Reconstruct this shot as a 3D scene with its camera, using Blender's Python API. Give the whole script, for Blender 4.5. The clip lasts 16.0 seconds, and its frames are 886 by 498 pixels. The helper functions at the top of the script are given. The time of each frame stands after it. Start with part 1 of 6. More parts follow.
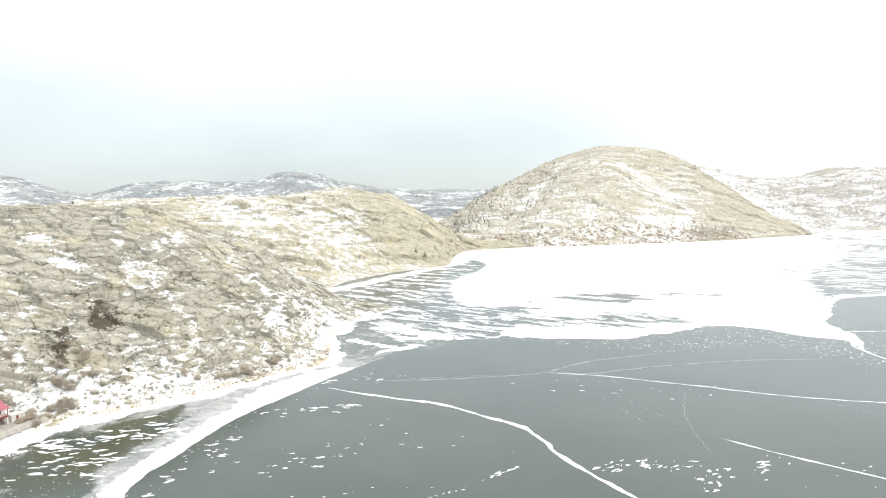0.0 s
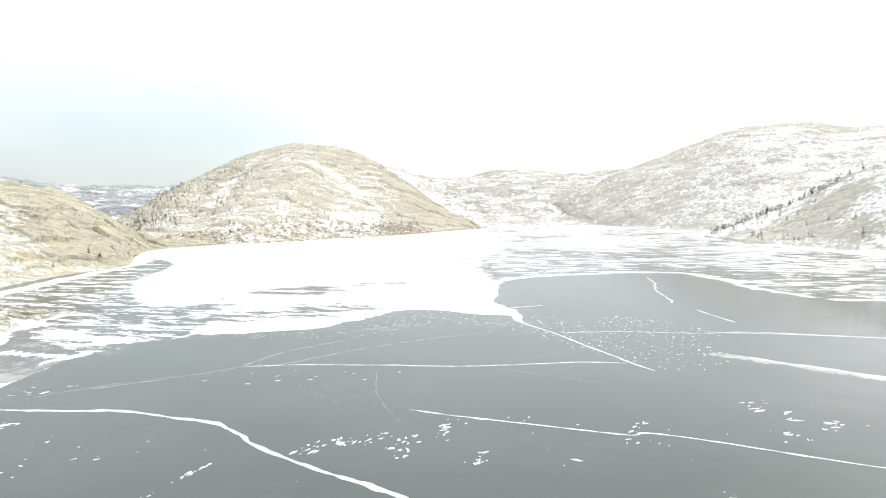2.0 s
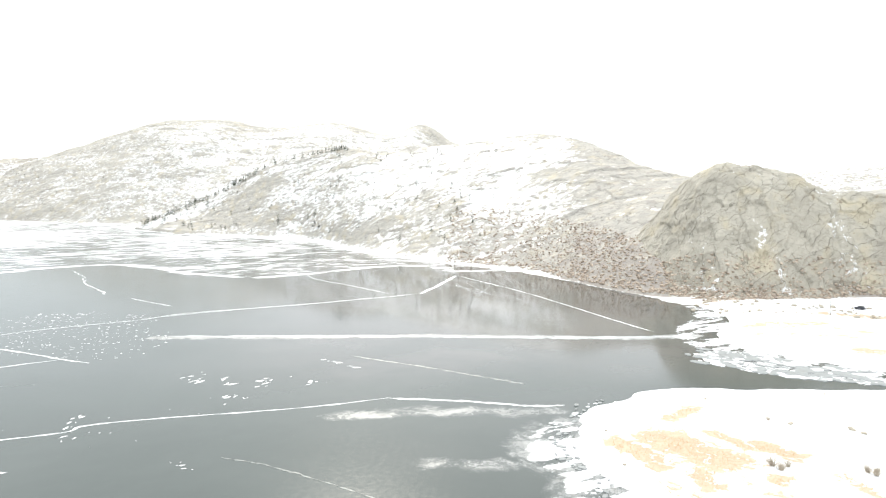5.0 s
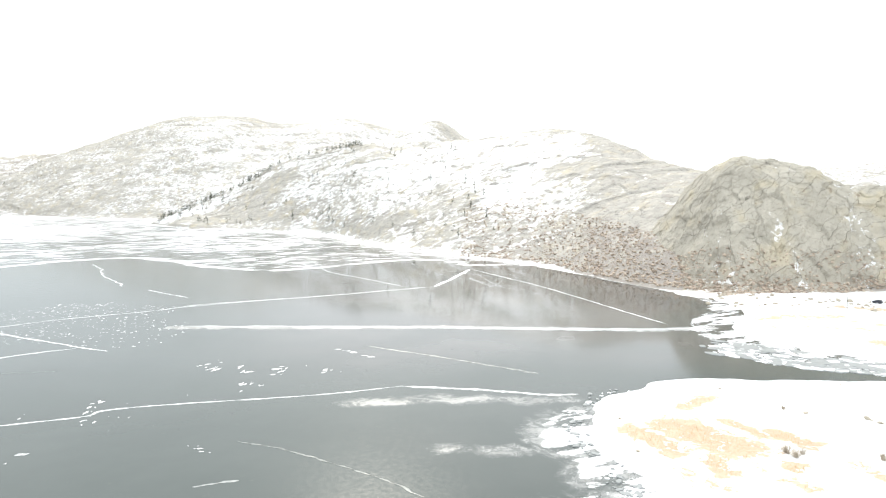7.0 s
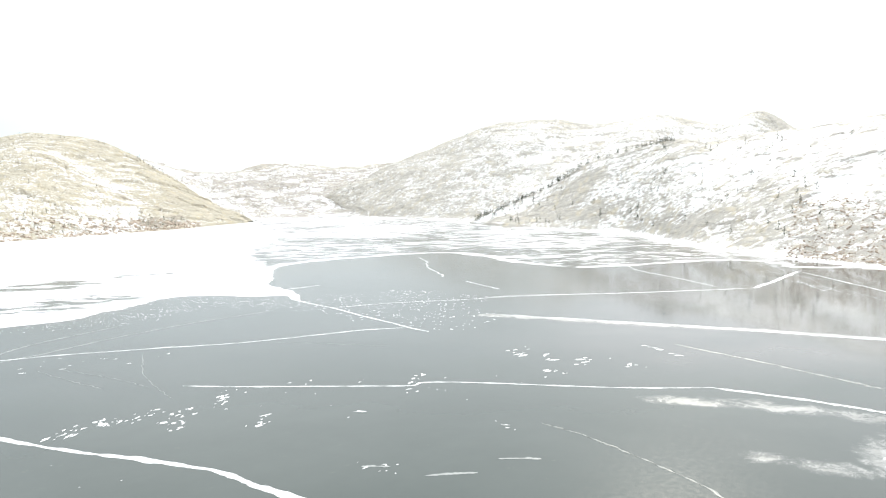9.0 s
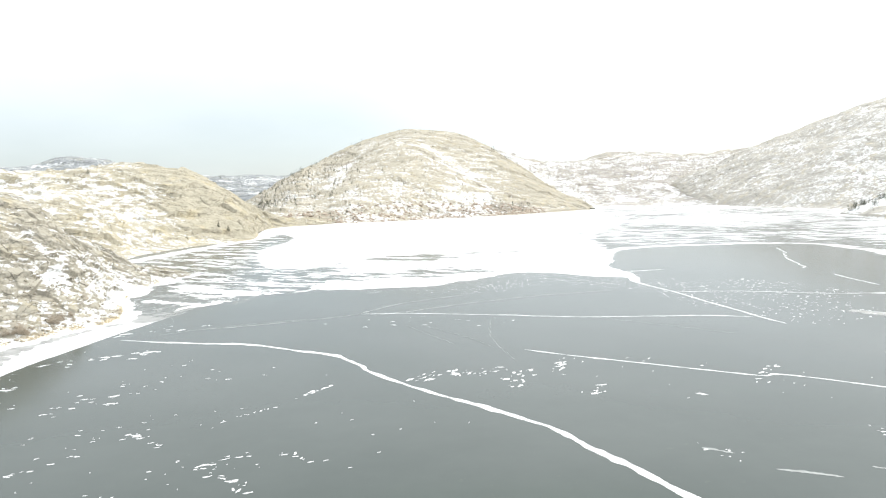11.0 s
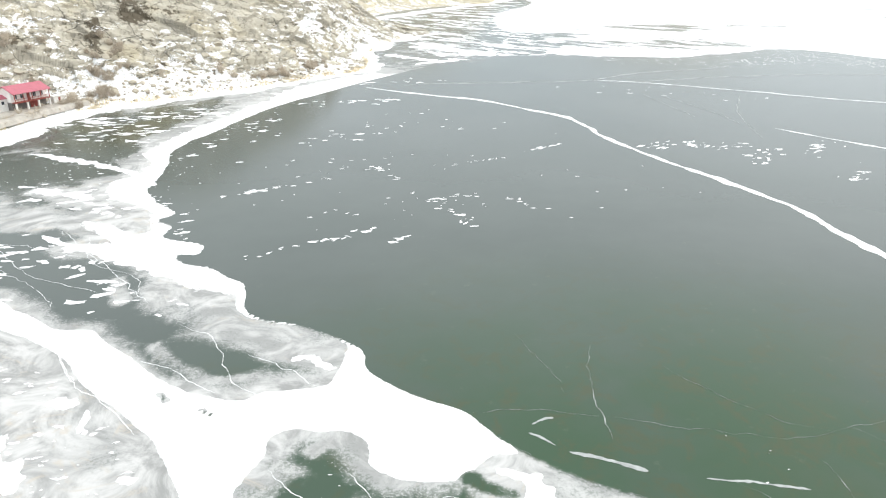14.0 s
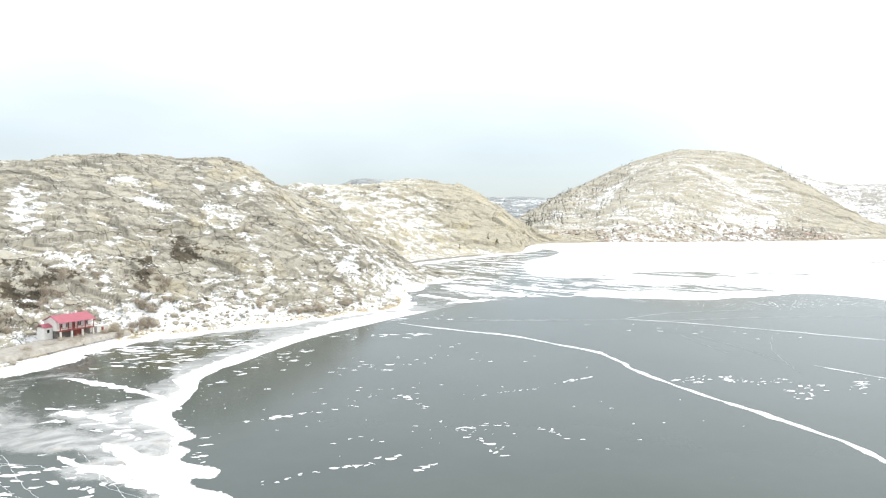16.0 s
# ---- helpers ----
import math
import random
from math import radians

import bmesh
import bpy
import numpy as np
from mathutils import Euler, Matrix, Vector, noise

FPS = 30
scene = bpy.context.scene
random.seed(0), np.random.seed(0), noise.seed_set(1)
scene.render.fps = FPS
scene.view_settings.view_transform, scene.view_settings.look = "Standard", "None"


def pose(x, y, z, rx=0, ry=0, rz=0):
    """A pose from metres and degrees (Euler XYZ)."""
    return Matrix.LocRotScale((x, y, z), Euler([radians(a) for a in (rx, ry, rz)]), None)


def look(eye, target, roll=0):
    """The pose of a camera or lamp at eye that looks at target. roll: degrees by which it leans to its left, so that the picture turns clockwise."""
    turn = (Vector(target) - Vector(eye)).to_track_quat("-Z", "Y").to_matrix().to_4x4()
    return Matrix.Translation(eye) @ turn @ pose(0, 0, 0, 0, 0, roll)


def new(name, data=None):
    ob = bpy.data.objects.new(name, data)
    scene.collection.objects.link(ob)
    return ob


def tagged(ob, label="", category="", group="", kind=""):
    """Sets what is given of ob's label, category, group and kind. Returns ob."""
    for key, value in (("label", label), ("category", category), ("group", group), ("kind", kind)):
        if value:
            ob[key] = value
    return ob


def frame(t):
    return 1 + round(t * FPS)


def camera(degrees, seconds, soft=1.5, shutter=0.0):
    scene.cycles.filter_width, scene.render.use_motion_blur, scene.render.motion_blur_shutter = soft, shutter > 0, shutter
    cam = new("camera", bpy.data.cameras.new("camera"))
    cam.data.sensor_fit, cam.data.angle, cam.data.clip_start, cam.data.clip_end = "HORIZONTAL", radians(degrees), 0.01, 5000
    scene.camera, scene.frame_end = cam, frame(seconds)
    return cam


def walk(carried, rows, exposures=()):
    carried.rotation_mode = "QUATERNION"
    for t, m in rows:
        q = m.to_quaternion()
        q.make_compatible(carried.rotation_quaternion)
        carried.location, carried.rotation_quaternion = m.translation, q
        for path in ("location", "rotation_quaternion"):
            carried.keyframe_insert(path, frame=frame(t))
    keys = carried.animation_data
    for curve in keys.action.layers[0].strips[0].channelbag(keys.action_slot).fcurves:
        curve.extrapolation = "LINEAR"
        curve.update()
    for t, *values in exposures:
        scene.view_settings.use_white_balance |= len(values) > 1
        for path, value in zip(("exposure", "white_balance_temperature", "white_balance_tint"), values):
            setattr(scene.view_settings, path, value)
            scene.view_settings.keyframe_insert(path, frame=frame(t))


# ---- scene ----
cam = camera(64.38, 16.0, soft=1.2)
PATH = [
    (0, (0.00, 0.00, 66.00), (-0.01, 99.76, 59.13), -0.15),
    (0.5, (0.61, -0.43, 65.23), (4.60, 99.25, 58.27), -0.09),
    (1, (0.94, -0.65, 64.60), (20.39, 97.19, 57.53), 0.07),
    (1.5, (0.83, -0.25, 63.49), (34.32, 93.71, 56.45), 0.02),
    (2, (0.94, -0.09, 62.52), (42.32, 90.67, 55.41), 0.06),
    (2.5, (1.07, 0.28, 61.59), (50.48, 86.93, 54.37), 0.12),
    (3, (1.13, 0.43, 60.66), (60.45, 80.61, 53.30), 0.19),
    (3.5, (1.26, 0.47, 59.79), (70.05, 72.67, 52.37), 0.18),
    (4, (1.18, 0.46, 58.91), (78.46, 63.49, 51.48), 0.23),
    (4.5, (0.88, 0.08, 58.26), (87.47, 49.55, 50.72), 0.26),
    (4.7, (0.72, -0.01, 58.03), (90.33, 43.72, 50.43), 0.25),
    (5, (0.62, -0.05, 57.70), (93.44, 36.36, 50.02), 0.27),
    (5.3, (0.45, -0.10, 57.39), (94.94, 31.71, 49.63), 0.32),
    (5.6, (0.24, -0.15, 57.10), (95.42, 29.48, 49.25), 0.38),
    (5.9, (0.02, -0.20, 56.82), (95.25, 29.26, 48.88), 0.44),
    (6.2, (-0.18, -0.25, 56.53), (94.61, 30.58, 48.51), 0.48),
    (6.5, (-0.33, -0.28, 56.22), (93.65, 32.94, 48.14), 0.47),
    (6.8, (-0.39, -0.28, 55.90), (92.49, 35.87, 47.76), 0.39),
    (7, (-0.40, -0.27, 55.64), (91.66, 37.91, 47.48), 0.31),
    (7.5, (-0.38, -0.23, 54.86), (87.78, 46.26, 46.70), 0.03),
    (8, (-0.52, -0.33, 54.12), (81.78, 55.90, 46.06), -0.26),
    (8.5, (-0.39, -0.75, 53.35), (75.05, 64.41, 45.40), -0.48),
    (9, (-0.15, -0.76, 52.60), (67.52, 72.45, 44.78), -0.76),
    (9.2, (-0.06, -0.61, 52.14), (64.23, 75.58, 44.33), -0.70),
    (9.7, (-0.06, -0.44, 51.02), (54.46, 82.97, 42.62), -0.71),
    (10.2, (-0.05, -0.06, 49.75), (43.28, 89.68, 41.44), -0.74),
    (10.7, (-0.03, 0.33, 48.47), (32.29, 94.61, 40.24), -0.77),
    (11, (-0.03, 0.50, 47.75), (26.57, 96.51, 39.12), -0.78),
    (11.3, (-0.02, 0.57, 47.10), (21.98, 97.51, 36.23), -0.78),
    (11.5, (-0.48, 0.52, 46.59), (18.87, 97.40, 31.14), -0.50),
    (12, (-0.73, 0.57, 45.42), (11.30, 95.94, 17.85), -0.38),
    (12.5, (-0.57, 0.62, 44.57), (3.80, 92.34, 4.99), -0.29),
    (13, (-0.48, 0.83, 43.84), (-1.83, 88.74, -3.80), -0.19),
    (13.5, (-0.45, 1.09, 43.10), (-3.76, 88.87, -4.69), -0.09),
    (14, (-0.50, 1.28, 42.47), (-5.69, 93.37, 3.85), 0.14),
    (14.5, (-0.58, 1.39, 41.58), (-7.88, 97.37, 14.48), 0.30),
    (15, (-0.61, 1.61, 40.66), (-9.83, 99.84, 24.37), 0.35),
    (15.5, (-0.46, 1.55, 39.74), (-11.39, 100.69, 32.53), 0.31),
    (16, (-0.25, 1.38, 38.77), (-10.43, 100.73, 33.70), 0.38),
]
walk(cam, [(t, look(eye, target, roll)) for t, eye, target, roll in PATH],
     exposures=[(0.0, 0.02, 6500, 10), (2.0, 0.04, 6500, 10), (4.0, 0.14, 6500, 10), (9.0, 0.14, 6450, 10), (11.5, 0.07, 6500, 10), (13.5, 0.12, 6480, 10), (16.0, 0.02, 6360, 10)])
# ---------------------------------------------------------------- light
SUN_AZ, SUN_EL = 62.0, 34.0          # degrees clockwise from +y, degrees above the horizon
world = bpy.data.worlds.new("winter_sky")
scene.world = world
world.use_nodes = True
wt = world.node_tree
wt.nodes.clear()
w_out = wt.nodes.new("ShaderNodeOutputWorld")
w_bg = wt.nodes.new("ShaderNodeBackground")
w_sky = wt.nodes.new("ShaderNodeTexSky")
w_sky.sky_type = "NISHITA"
w_sky.sun_disc = False
w_sky.sun_elevation = radians(SUN_EL)
w_sky.sun_rotation = radians(SUN_AZ)
w_sky.altitude = 400
w_sky.air_density = 1.0
w_sky.dust_density = 1.2
w_sky.ozone_density = 1.0
w_tc = wt.nodes.new("ShaderNodeTexCoord")
w_map = wt.nodes.new("ShaderNodeMapping")
w_map.inputs["Scale"].default_value = (1.0, 1.0, 2.6)
w_noise = wt.nodes.new("ShaderNodeTexNoise")
w_noise.inputs["Scale"].default_value = 2.2
w_noise.inputs["Detail"].default_value = 5.0
w_noise.inputs["Roughness"].default_value = 0.5
w_ramp = wt.nodes.new("ShaderNodeMapRange")
w_ramp.inputs["From Min"].default_value = 0.3
w_ramp.inputs["From Max"].default_value = 0.62
w_ramp.inputs["To Min"].default_value = -0.06
w_ramp.inputs["To Max"].default_value = 0.08
w_mix = wt.nodes.new("ShaderNodeMix")
w_mix.data_type = "RGBA"
w_mix.inputs[7].default_value = (16.5, 17.0, 17.2, 1)   # thin bright cloud
w_bg.inputs["Strength"].default_value = 0.1
wt.links.new(w_tc.outputs["Generated"], w_map.inputs["Vector"])
wt.links.new(w_map.outputs["Vector"], w_noise.inputs["Vector"])
wt.links.new(w_noise.outputs["Fac"], w_ramp.inputs["Value"])
# the cloud thins out towards the skyline
w_sep = wt.nodes.new("ShaderNodeSeparateXYZ")
w_lift = wt.nodes.new("ShaderNodeMapRange")
w_lift.interpolation_type = "SMOOTHSTEP"
w_lift.inputs["From Min"].default_value = 0.0
w_lift.inputs["From Max"].default_value = 0.45
w_lift.inputs["To Min"].default_value = 0.03
w_lift.inputs["To Max"].default_value = 0.92
w_sum = wt.nodes.new("ShaderNodeMath")
w_sum.use_clamp = True
wt.links.new(w_tc.outputs["Generated"], w_sep.inputs[0])
wt.links.new(w_sep.outputs[2], w_lift.inputs["Value"])
wt.links.new(w_lift.outputs["Result"], w_sum.inputs[0])
wt.links.new(w_sum.outputs[0], w_mix.inputs[0])
w_gain = wt.nodes.new("ShaderNodeVectorMath")
w_gain.operation = "MULTIPLY"
w_gain.inputs[1].default_value = (1.14, 1.20, 1.27)   # thin cold haze over the blue
wt.links.new(w_sky.outputs["Color"], w_gain.inputs[0])
w_haze = wt.nodes.new("ShaderNodeMix")
w_haze.data_type = "RGBA"
w_haze.inputs[0].default_value = 0.7
w_haze.inputs[7].default_value = (7.9, 8.75, 9.0, 1)   # pale winter haze
wt.links.new(w_gain.outputs[0], w_haze.inputs[6])
wt.links.new(w_haze.outputs[2], w_mix.inputs[6])
# the cloud is thick and bright round the hidden sun
w_dot = wt.nodes.new("ShaderNodeVectorMath")
w_dot.operation = "DOT_PRODUCT"
w_dot.inputs[1].default_value = (math.sin(radians(SUN_AZ)), math.cos(radians(SUN_AZ)), 0.0)
wt.links.new(w_tc.outputs["Generated"], w_dot.inputs[0])
w_glow = wt.nodes.new("ShaderNodeMapRange")
w_glow.interpolation_type = "SMOOTHSTEP"
w_glow.inputs["From Min"].default_value = 0.52
w_glow.inputs["From Max"].default_value = 0.88
w_glow.inputs["To Max"].default_value = 0.22
wt.links.new(w_dot.outputs["Value"], w_glow.inputs["Value"])
w_more = wt.nodes.new("ShaderNodeMath")
wt.links.new(w_glow.outputs["Result"], w_more.inputs[0])
wt.links.new(w_ramp.outputs["Result"], w_more.inputs[1])
wt.links.new(w_more.outputs[0], w_sum.inputs[1])
wt.links.new(w_mix.outputs[2], w_bg.inputs["Color"])
wt.links.new(w_bg.outputs["Background"], w_out.inputs["Surface"])

sun = new("sun", bpy.data.lights.new("sun", "SUN"))
sun.data.energy = 1.5
sun.data.angle = radians(10)
sun.data.color = (1.0, 0.93, 0.80)
_az, _el = radians(SUN_AZ), radians(SUN_EL)
sun.matrix_world = look((0, 0, 300), (-math.sin(_az) * math.cos(_el), -math.cos(_az) * math.cos(_el), 300 - math.sin(_el)))


# ---------------------------------------------------------------- noise in numpy
def hash01(i, j, k, seed=0):
    """Lattice points to numbers from 0 to 1."""
    h = (i.astype(np.int64) * 374761393 + j.astype(np.int64) * 668265263 + k.astype(np.int64) * 2147483647 + seed * 1274126177) & 0xFFFFFFFF
    h = ((h ^ (h >> 13)) * 1274126177) & 0xFFFFFFFF
    h = ((h ^ (h >> 16)) * 2246822519) & 0xFFFFFFFF
    return ((h ^ (h >> 15)) & 0xFFFFFF) / float(0x1000000)


def vnoise(p, seed=0):
    """Smooth value noise, -1 to 1, for rows of points."""
    f = np.floor(p)
    w = p - f
    w = w * w * w * (w * (w * 6 - 15) + 10)
    i, j, k = f[:, 0], f[:, 1], f[:, 2]
    out = 0
    for a in (0, 1):
        for b in (0, 1):
            for c in (0, 1):
                wt_ = (w[:, 0] if a else 1 - w[:, 0]) * (w[:, 1] if b else 1 - w[:, 1]) * (w[:, 2] if c else 1 - w[:, 2])
                out = out + wt_ * hash01(i + a, j + b, k + c, seed)
    return out * 2 - 1


def fbm(p, octaves=4, seed=0, gain=0.5):
    out, amp, total = 0, 1.0, 0.0
    for n in range(octaves):
        out = out + amp * vnoise(p * 2.03**n + 17.3 * n, seed + n)
        total += amp
        amp *= gain
    return out / total


def cells(p, seed=0, jitter=0.9):
    """Cellular noise: distance to the border between cells, and two random numbers of the cell."""
    f = np.floor(p)
    best = np.full(len(p), 9e9)
    second = best.copy()
    ra = np.zeros(len(p))
    rb = ra.copy()
    for a in (-1, 0, 1):
        for b in (-1, 0, 1):
            for c in (-1, 0, 1):
                q = f + (a, b, c)
                h = [hash01(q[:, 0], q[:, 1], q[:, 2], seed + s) for s in (1, 2, 3)]
                d = sum((q[:, n] + 0.5 + jitter * (h[n] - 0.5) - p[:, n]) ** 2 for n in range(3))
                closer = d < best
                second = np.where(closer, best, np.minimum(second, d))
                best = np.where(closer, d, best)
                ra = np.where(closer, h[0], ra)
                rb = np.where(closer, h[1], rb)
    return np.sqrt(second) - np.sqrt(best), ra, rb


def step(a, b, x):
    t = np.clip((x - a) / (b - a), 0, 1)
    return t * t * (3 - 2 * t)


def spline(points, n, closed=False):
    """A smooth line through the points, n samples."""
    q = np.array(points, float)
    if closed:
        q = np.vstack([q[-1:], q, q[:2]])
    else:
        q = np.vstack([2 * q[:1] - q[1:2], q, 2 * q[-1:] - q[-2:-1]])
    m = len(q) - 3
    u = np.linspace(0, m, n, endpoint=not closed)
    i = np.minimum(u.astype(int), m - 1)
    t = (u - i)[:, None]
    a, b, c, d = q[i], q[i + 1], q[i + 2], q[i + 3]
    return 0.5 * (2 * b + (c - a) * t + (2 * a - 5 * b + 4 * c - d) * t**2 + (3 * b - a - 3 * c + d) * t**3)


# ---------------------------------------------------------------- materials
def material(name):
    m = bpy.data.materials.new(name)
    m.use_nodes = True
    t = m.node_tree
    t.nodes.clear()
    out = t.nodes.new("ShaderNodeOutputMaterial")
    bsdf = t.nodes.new("ShaderNodeBsdfPrincipled")
    t.links.new(bsdf.outputs[0], out.inputs[0])
    return m, t, bsdf


class Net:
    """Short hands for shader nodes."""

    def __init__(self, tree):
        self.t = tree

    def put(self, socket, value):
        if isinstance(value, bpy.types.NodeSocket):
            self.t.links.new(value, socket)
        else:
            socket.default_value = value

    def pos(self):
        return self.t.nodes.new("ShaderNodeNewGeometry").outputs["Position"]

    def normal_z(self):
        sep = self.t.nodes.new("ShaderNodeSeparateXYZ")
        self.t.links.new(self.t.nodes.new("ShaderNodeNewGeometry").outputs["Normal"], sep.inputs[0])
        return sep.outputs[2]

    def island(self):
        return self.t.nodes.new("ShaderNodeNewGeometry").outputs["Random Per Island"]

    def each(self):
        return self.t.nodes.new("ShaderNodeObjectInfo").outputs["Random"]

    def attr(self, name):
        a = self.t.nodes.new("ShaderNodeAttribute")
        a.attribute_name = name
        return a.outputs["Fac"]

    def noise(self, scale, detail=4.0, rough=0.55, stretch=(1, 1, 1), turn=(0, 0, 0), warp=0.0):
        m = self.t.nodes.new("ShaderNodeMapping")
        m.inputs["Scale"].default_value = stretch
        m.inputs["Rotation"].default_value = turn
        self.t.links.new(self.pos(), m.inputs["Vector"])
        n = self.t.nodes.new("ShaderNodeTexNoise")
        n.inputs["Scale"].default_value = scale
        n.inputs["Detail"].default_value = detail
        n.inputs["Roughness"].default_value = rough
        n.inputs["Distortion"].default_value = warp
        self.t.links.new(m.outputs["Vector"], n.inputs["Vector"])
        return n.outputs["Fac"]

    def grain_noise(self, scale, detail, rough, lengths, turn):
        """Noise drawn out along turned axes."""
        m = self.t.nodes.new("ShaderNodeMapping")
        m.vector_type = "TEXTURE"
        m.inputs["Scale"].default_value = lengths
        m.inputs["Rotation"].default_value = turn
        self.t.links.new(self.pos(), m.inputs["Vector"])
        n = self.t.nodes.new("ShaderNodeTexNoise")
        n.inputs["Scale"].default_value = scale
        n.inputs["Detail"].default_value = detail
        n.inputs["Roughness"].default_value = rough
        self.t.links.new(m.outputs["Vector"], n.inputs["Vector"])
        return n.outputs["Fac"]

    def joints(self, scale, lengths, turn, warp):
        """Slabs between joints: the distance to the nearest joint, and a random tone of the slab."""
        jig = self.t.nodes.new("ShaderNodeTexNoise")
        jig.inputs["Scale"].default_value = scale * 0.7
        jig.inputs["Detail"].default_value = 3.0
        self.t.links.new(self.pos(), jig.inputs["Vector"])
        off = self.t.nodes.new("ShaderNodeVectorMath")
        off.operation = "MULTIPLY_ADD"
        off.inputs[1].default_value = (warp, warp, warp)
        self.t.links.new(jig.outputs["Color"], off.inputs[0])
        self.t.links.new(self.pos(), off.inputs[2])
        m = self.t.nodes.new("ShaderNodeMapping")
        m.vector_type = "TEXTURE"
        m.inputs["Scale"].default_value = lengths
        m.inputs["Rotation"].default_value = turn
        self.t.links.new(off.outputs[0], m.inputs["Vector"])
        found = []
        for feature in ("DISTANCE_TO_EDGE", "F1"):
            v = self.t.nodes.new("ShaderNodeTexVoronoi")
            v.feature = feature
            v.inputs["Scale"].default_value = scale
            self.t.links.new(m.outputs["Vector"], v.inputs["Vector"])
            found.append(v)
        sep = self.t.nodes.new("ShaderNodeSeparateXYZ")
        self.t.links.new(found[1].outputs["Color"], sep.inputs[0])
        return found[0].outputs["Distance"], sep.outputs[0], sep.outputs[1]

    def sheets(self, way, thick, amp, scale, width):
        """Wavy rock sheets stacked along a direction: the lines between them, and a tone for each sheet."""
        d = self.t.nodes.new("ShaderNodeVectorMath")
        d.operation = "DOT_PRODUCT"
        self.t.links.new(self.pos(), d.inputs[0])
        d.inputs[1].default_value = tuple(c / thick for c in way)
        a = self.math("ADD", d.outputs["Value"], self.math("MULTIPLY", self.noise(scale, 4, 0.55), amp))
        f = self.math("ABSOLUTE", self.math("SUBTRACT", self.math("FRACT", a), 0.5))
        line = self.ramp(f, 0.5 - width, 0.5 - width * 0.4)
        tone = self.t.nodes.new("ShaderNodeTexWhiteNoise")
        tone.noise_dimensions = "1D"
        self.t.links.new(self.math("FLOOR", a), tone.inputs["W"])
        return line, tone.outputs["Value"]

    def cracks(self, scale, stretch=(1, 1, 1), turn=(0, 0, 0)):
        m = self.t.nodes.new("ShaderNodeMapping")
        m.inputs["Scale"].default_value = stretch
        m.inputs["Rotation"].default_value = turn
        self.t.links.new(self.pos(), m.inputs["Vector"])
        v = self.t.nodes.new("ShaderNodeTexVoronoi")
        v.feature = "DISTANCE_TO_EDGE"
        v.inputs["Scale"].default_value = scale
        self.t.links.new(m.outputs["Vector"], v.inputs["Vector"])
        return v.outputs["Distance"]

    def math(self, op, a, b=0.0, c=0.0):
        n = self.t.nodes.new("ShaderNodeMath")
        n.operation = op
        for s, v in zip(n.inputs, (a, b, c)):
            self.put(s, v)
        return n.outputs[0]

    def ramp(self, v, lo, hi, a=0.0, b=1.0):
        n = self.t.nodes.new("ShaderNodeMapRange")
        n.interpolation_type = "SMOOTHSTEP"
        for s, x in zip(("Value", "From Min", "From Max", "To Min", "To Max"), (v, lo, hi, a, b)):
            self.put(n.inputs[s], x)
        return n.outputs["Result"]

    def mix(self, fac, a, b):
        n = self.t.nodes.new("ShaderNodeMix")
        n.data_type = "RGBA"
        for s, v in ((0, fac), (6, a), (7, b)):
            self.put(n.inputs[s], (*v, 1) if isinstance(v, tuple) and len(v) == 3 else v)
        return n.outputs[2]

    def bump(self, h, dist, strength=1.0):
        n = self.t.nodes.new("ShaderNodeBump")
        n.inputs["Strength"].default_value = strength
        n.inputs["Distance"].default_value = dist
        self.put(n.inputs["Height"], h)
        return n.outputs[0]


SNOW = (0.84, 0.85, 0.86)


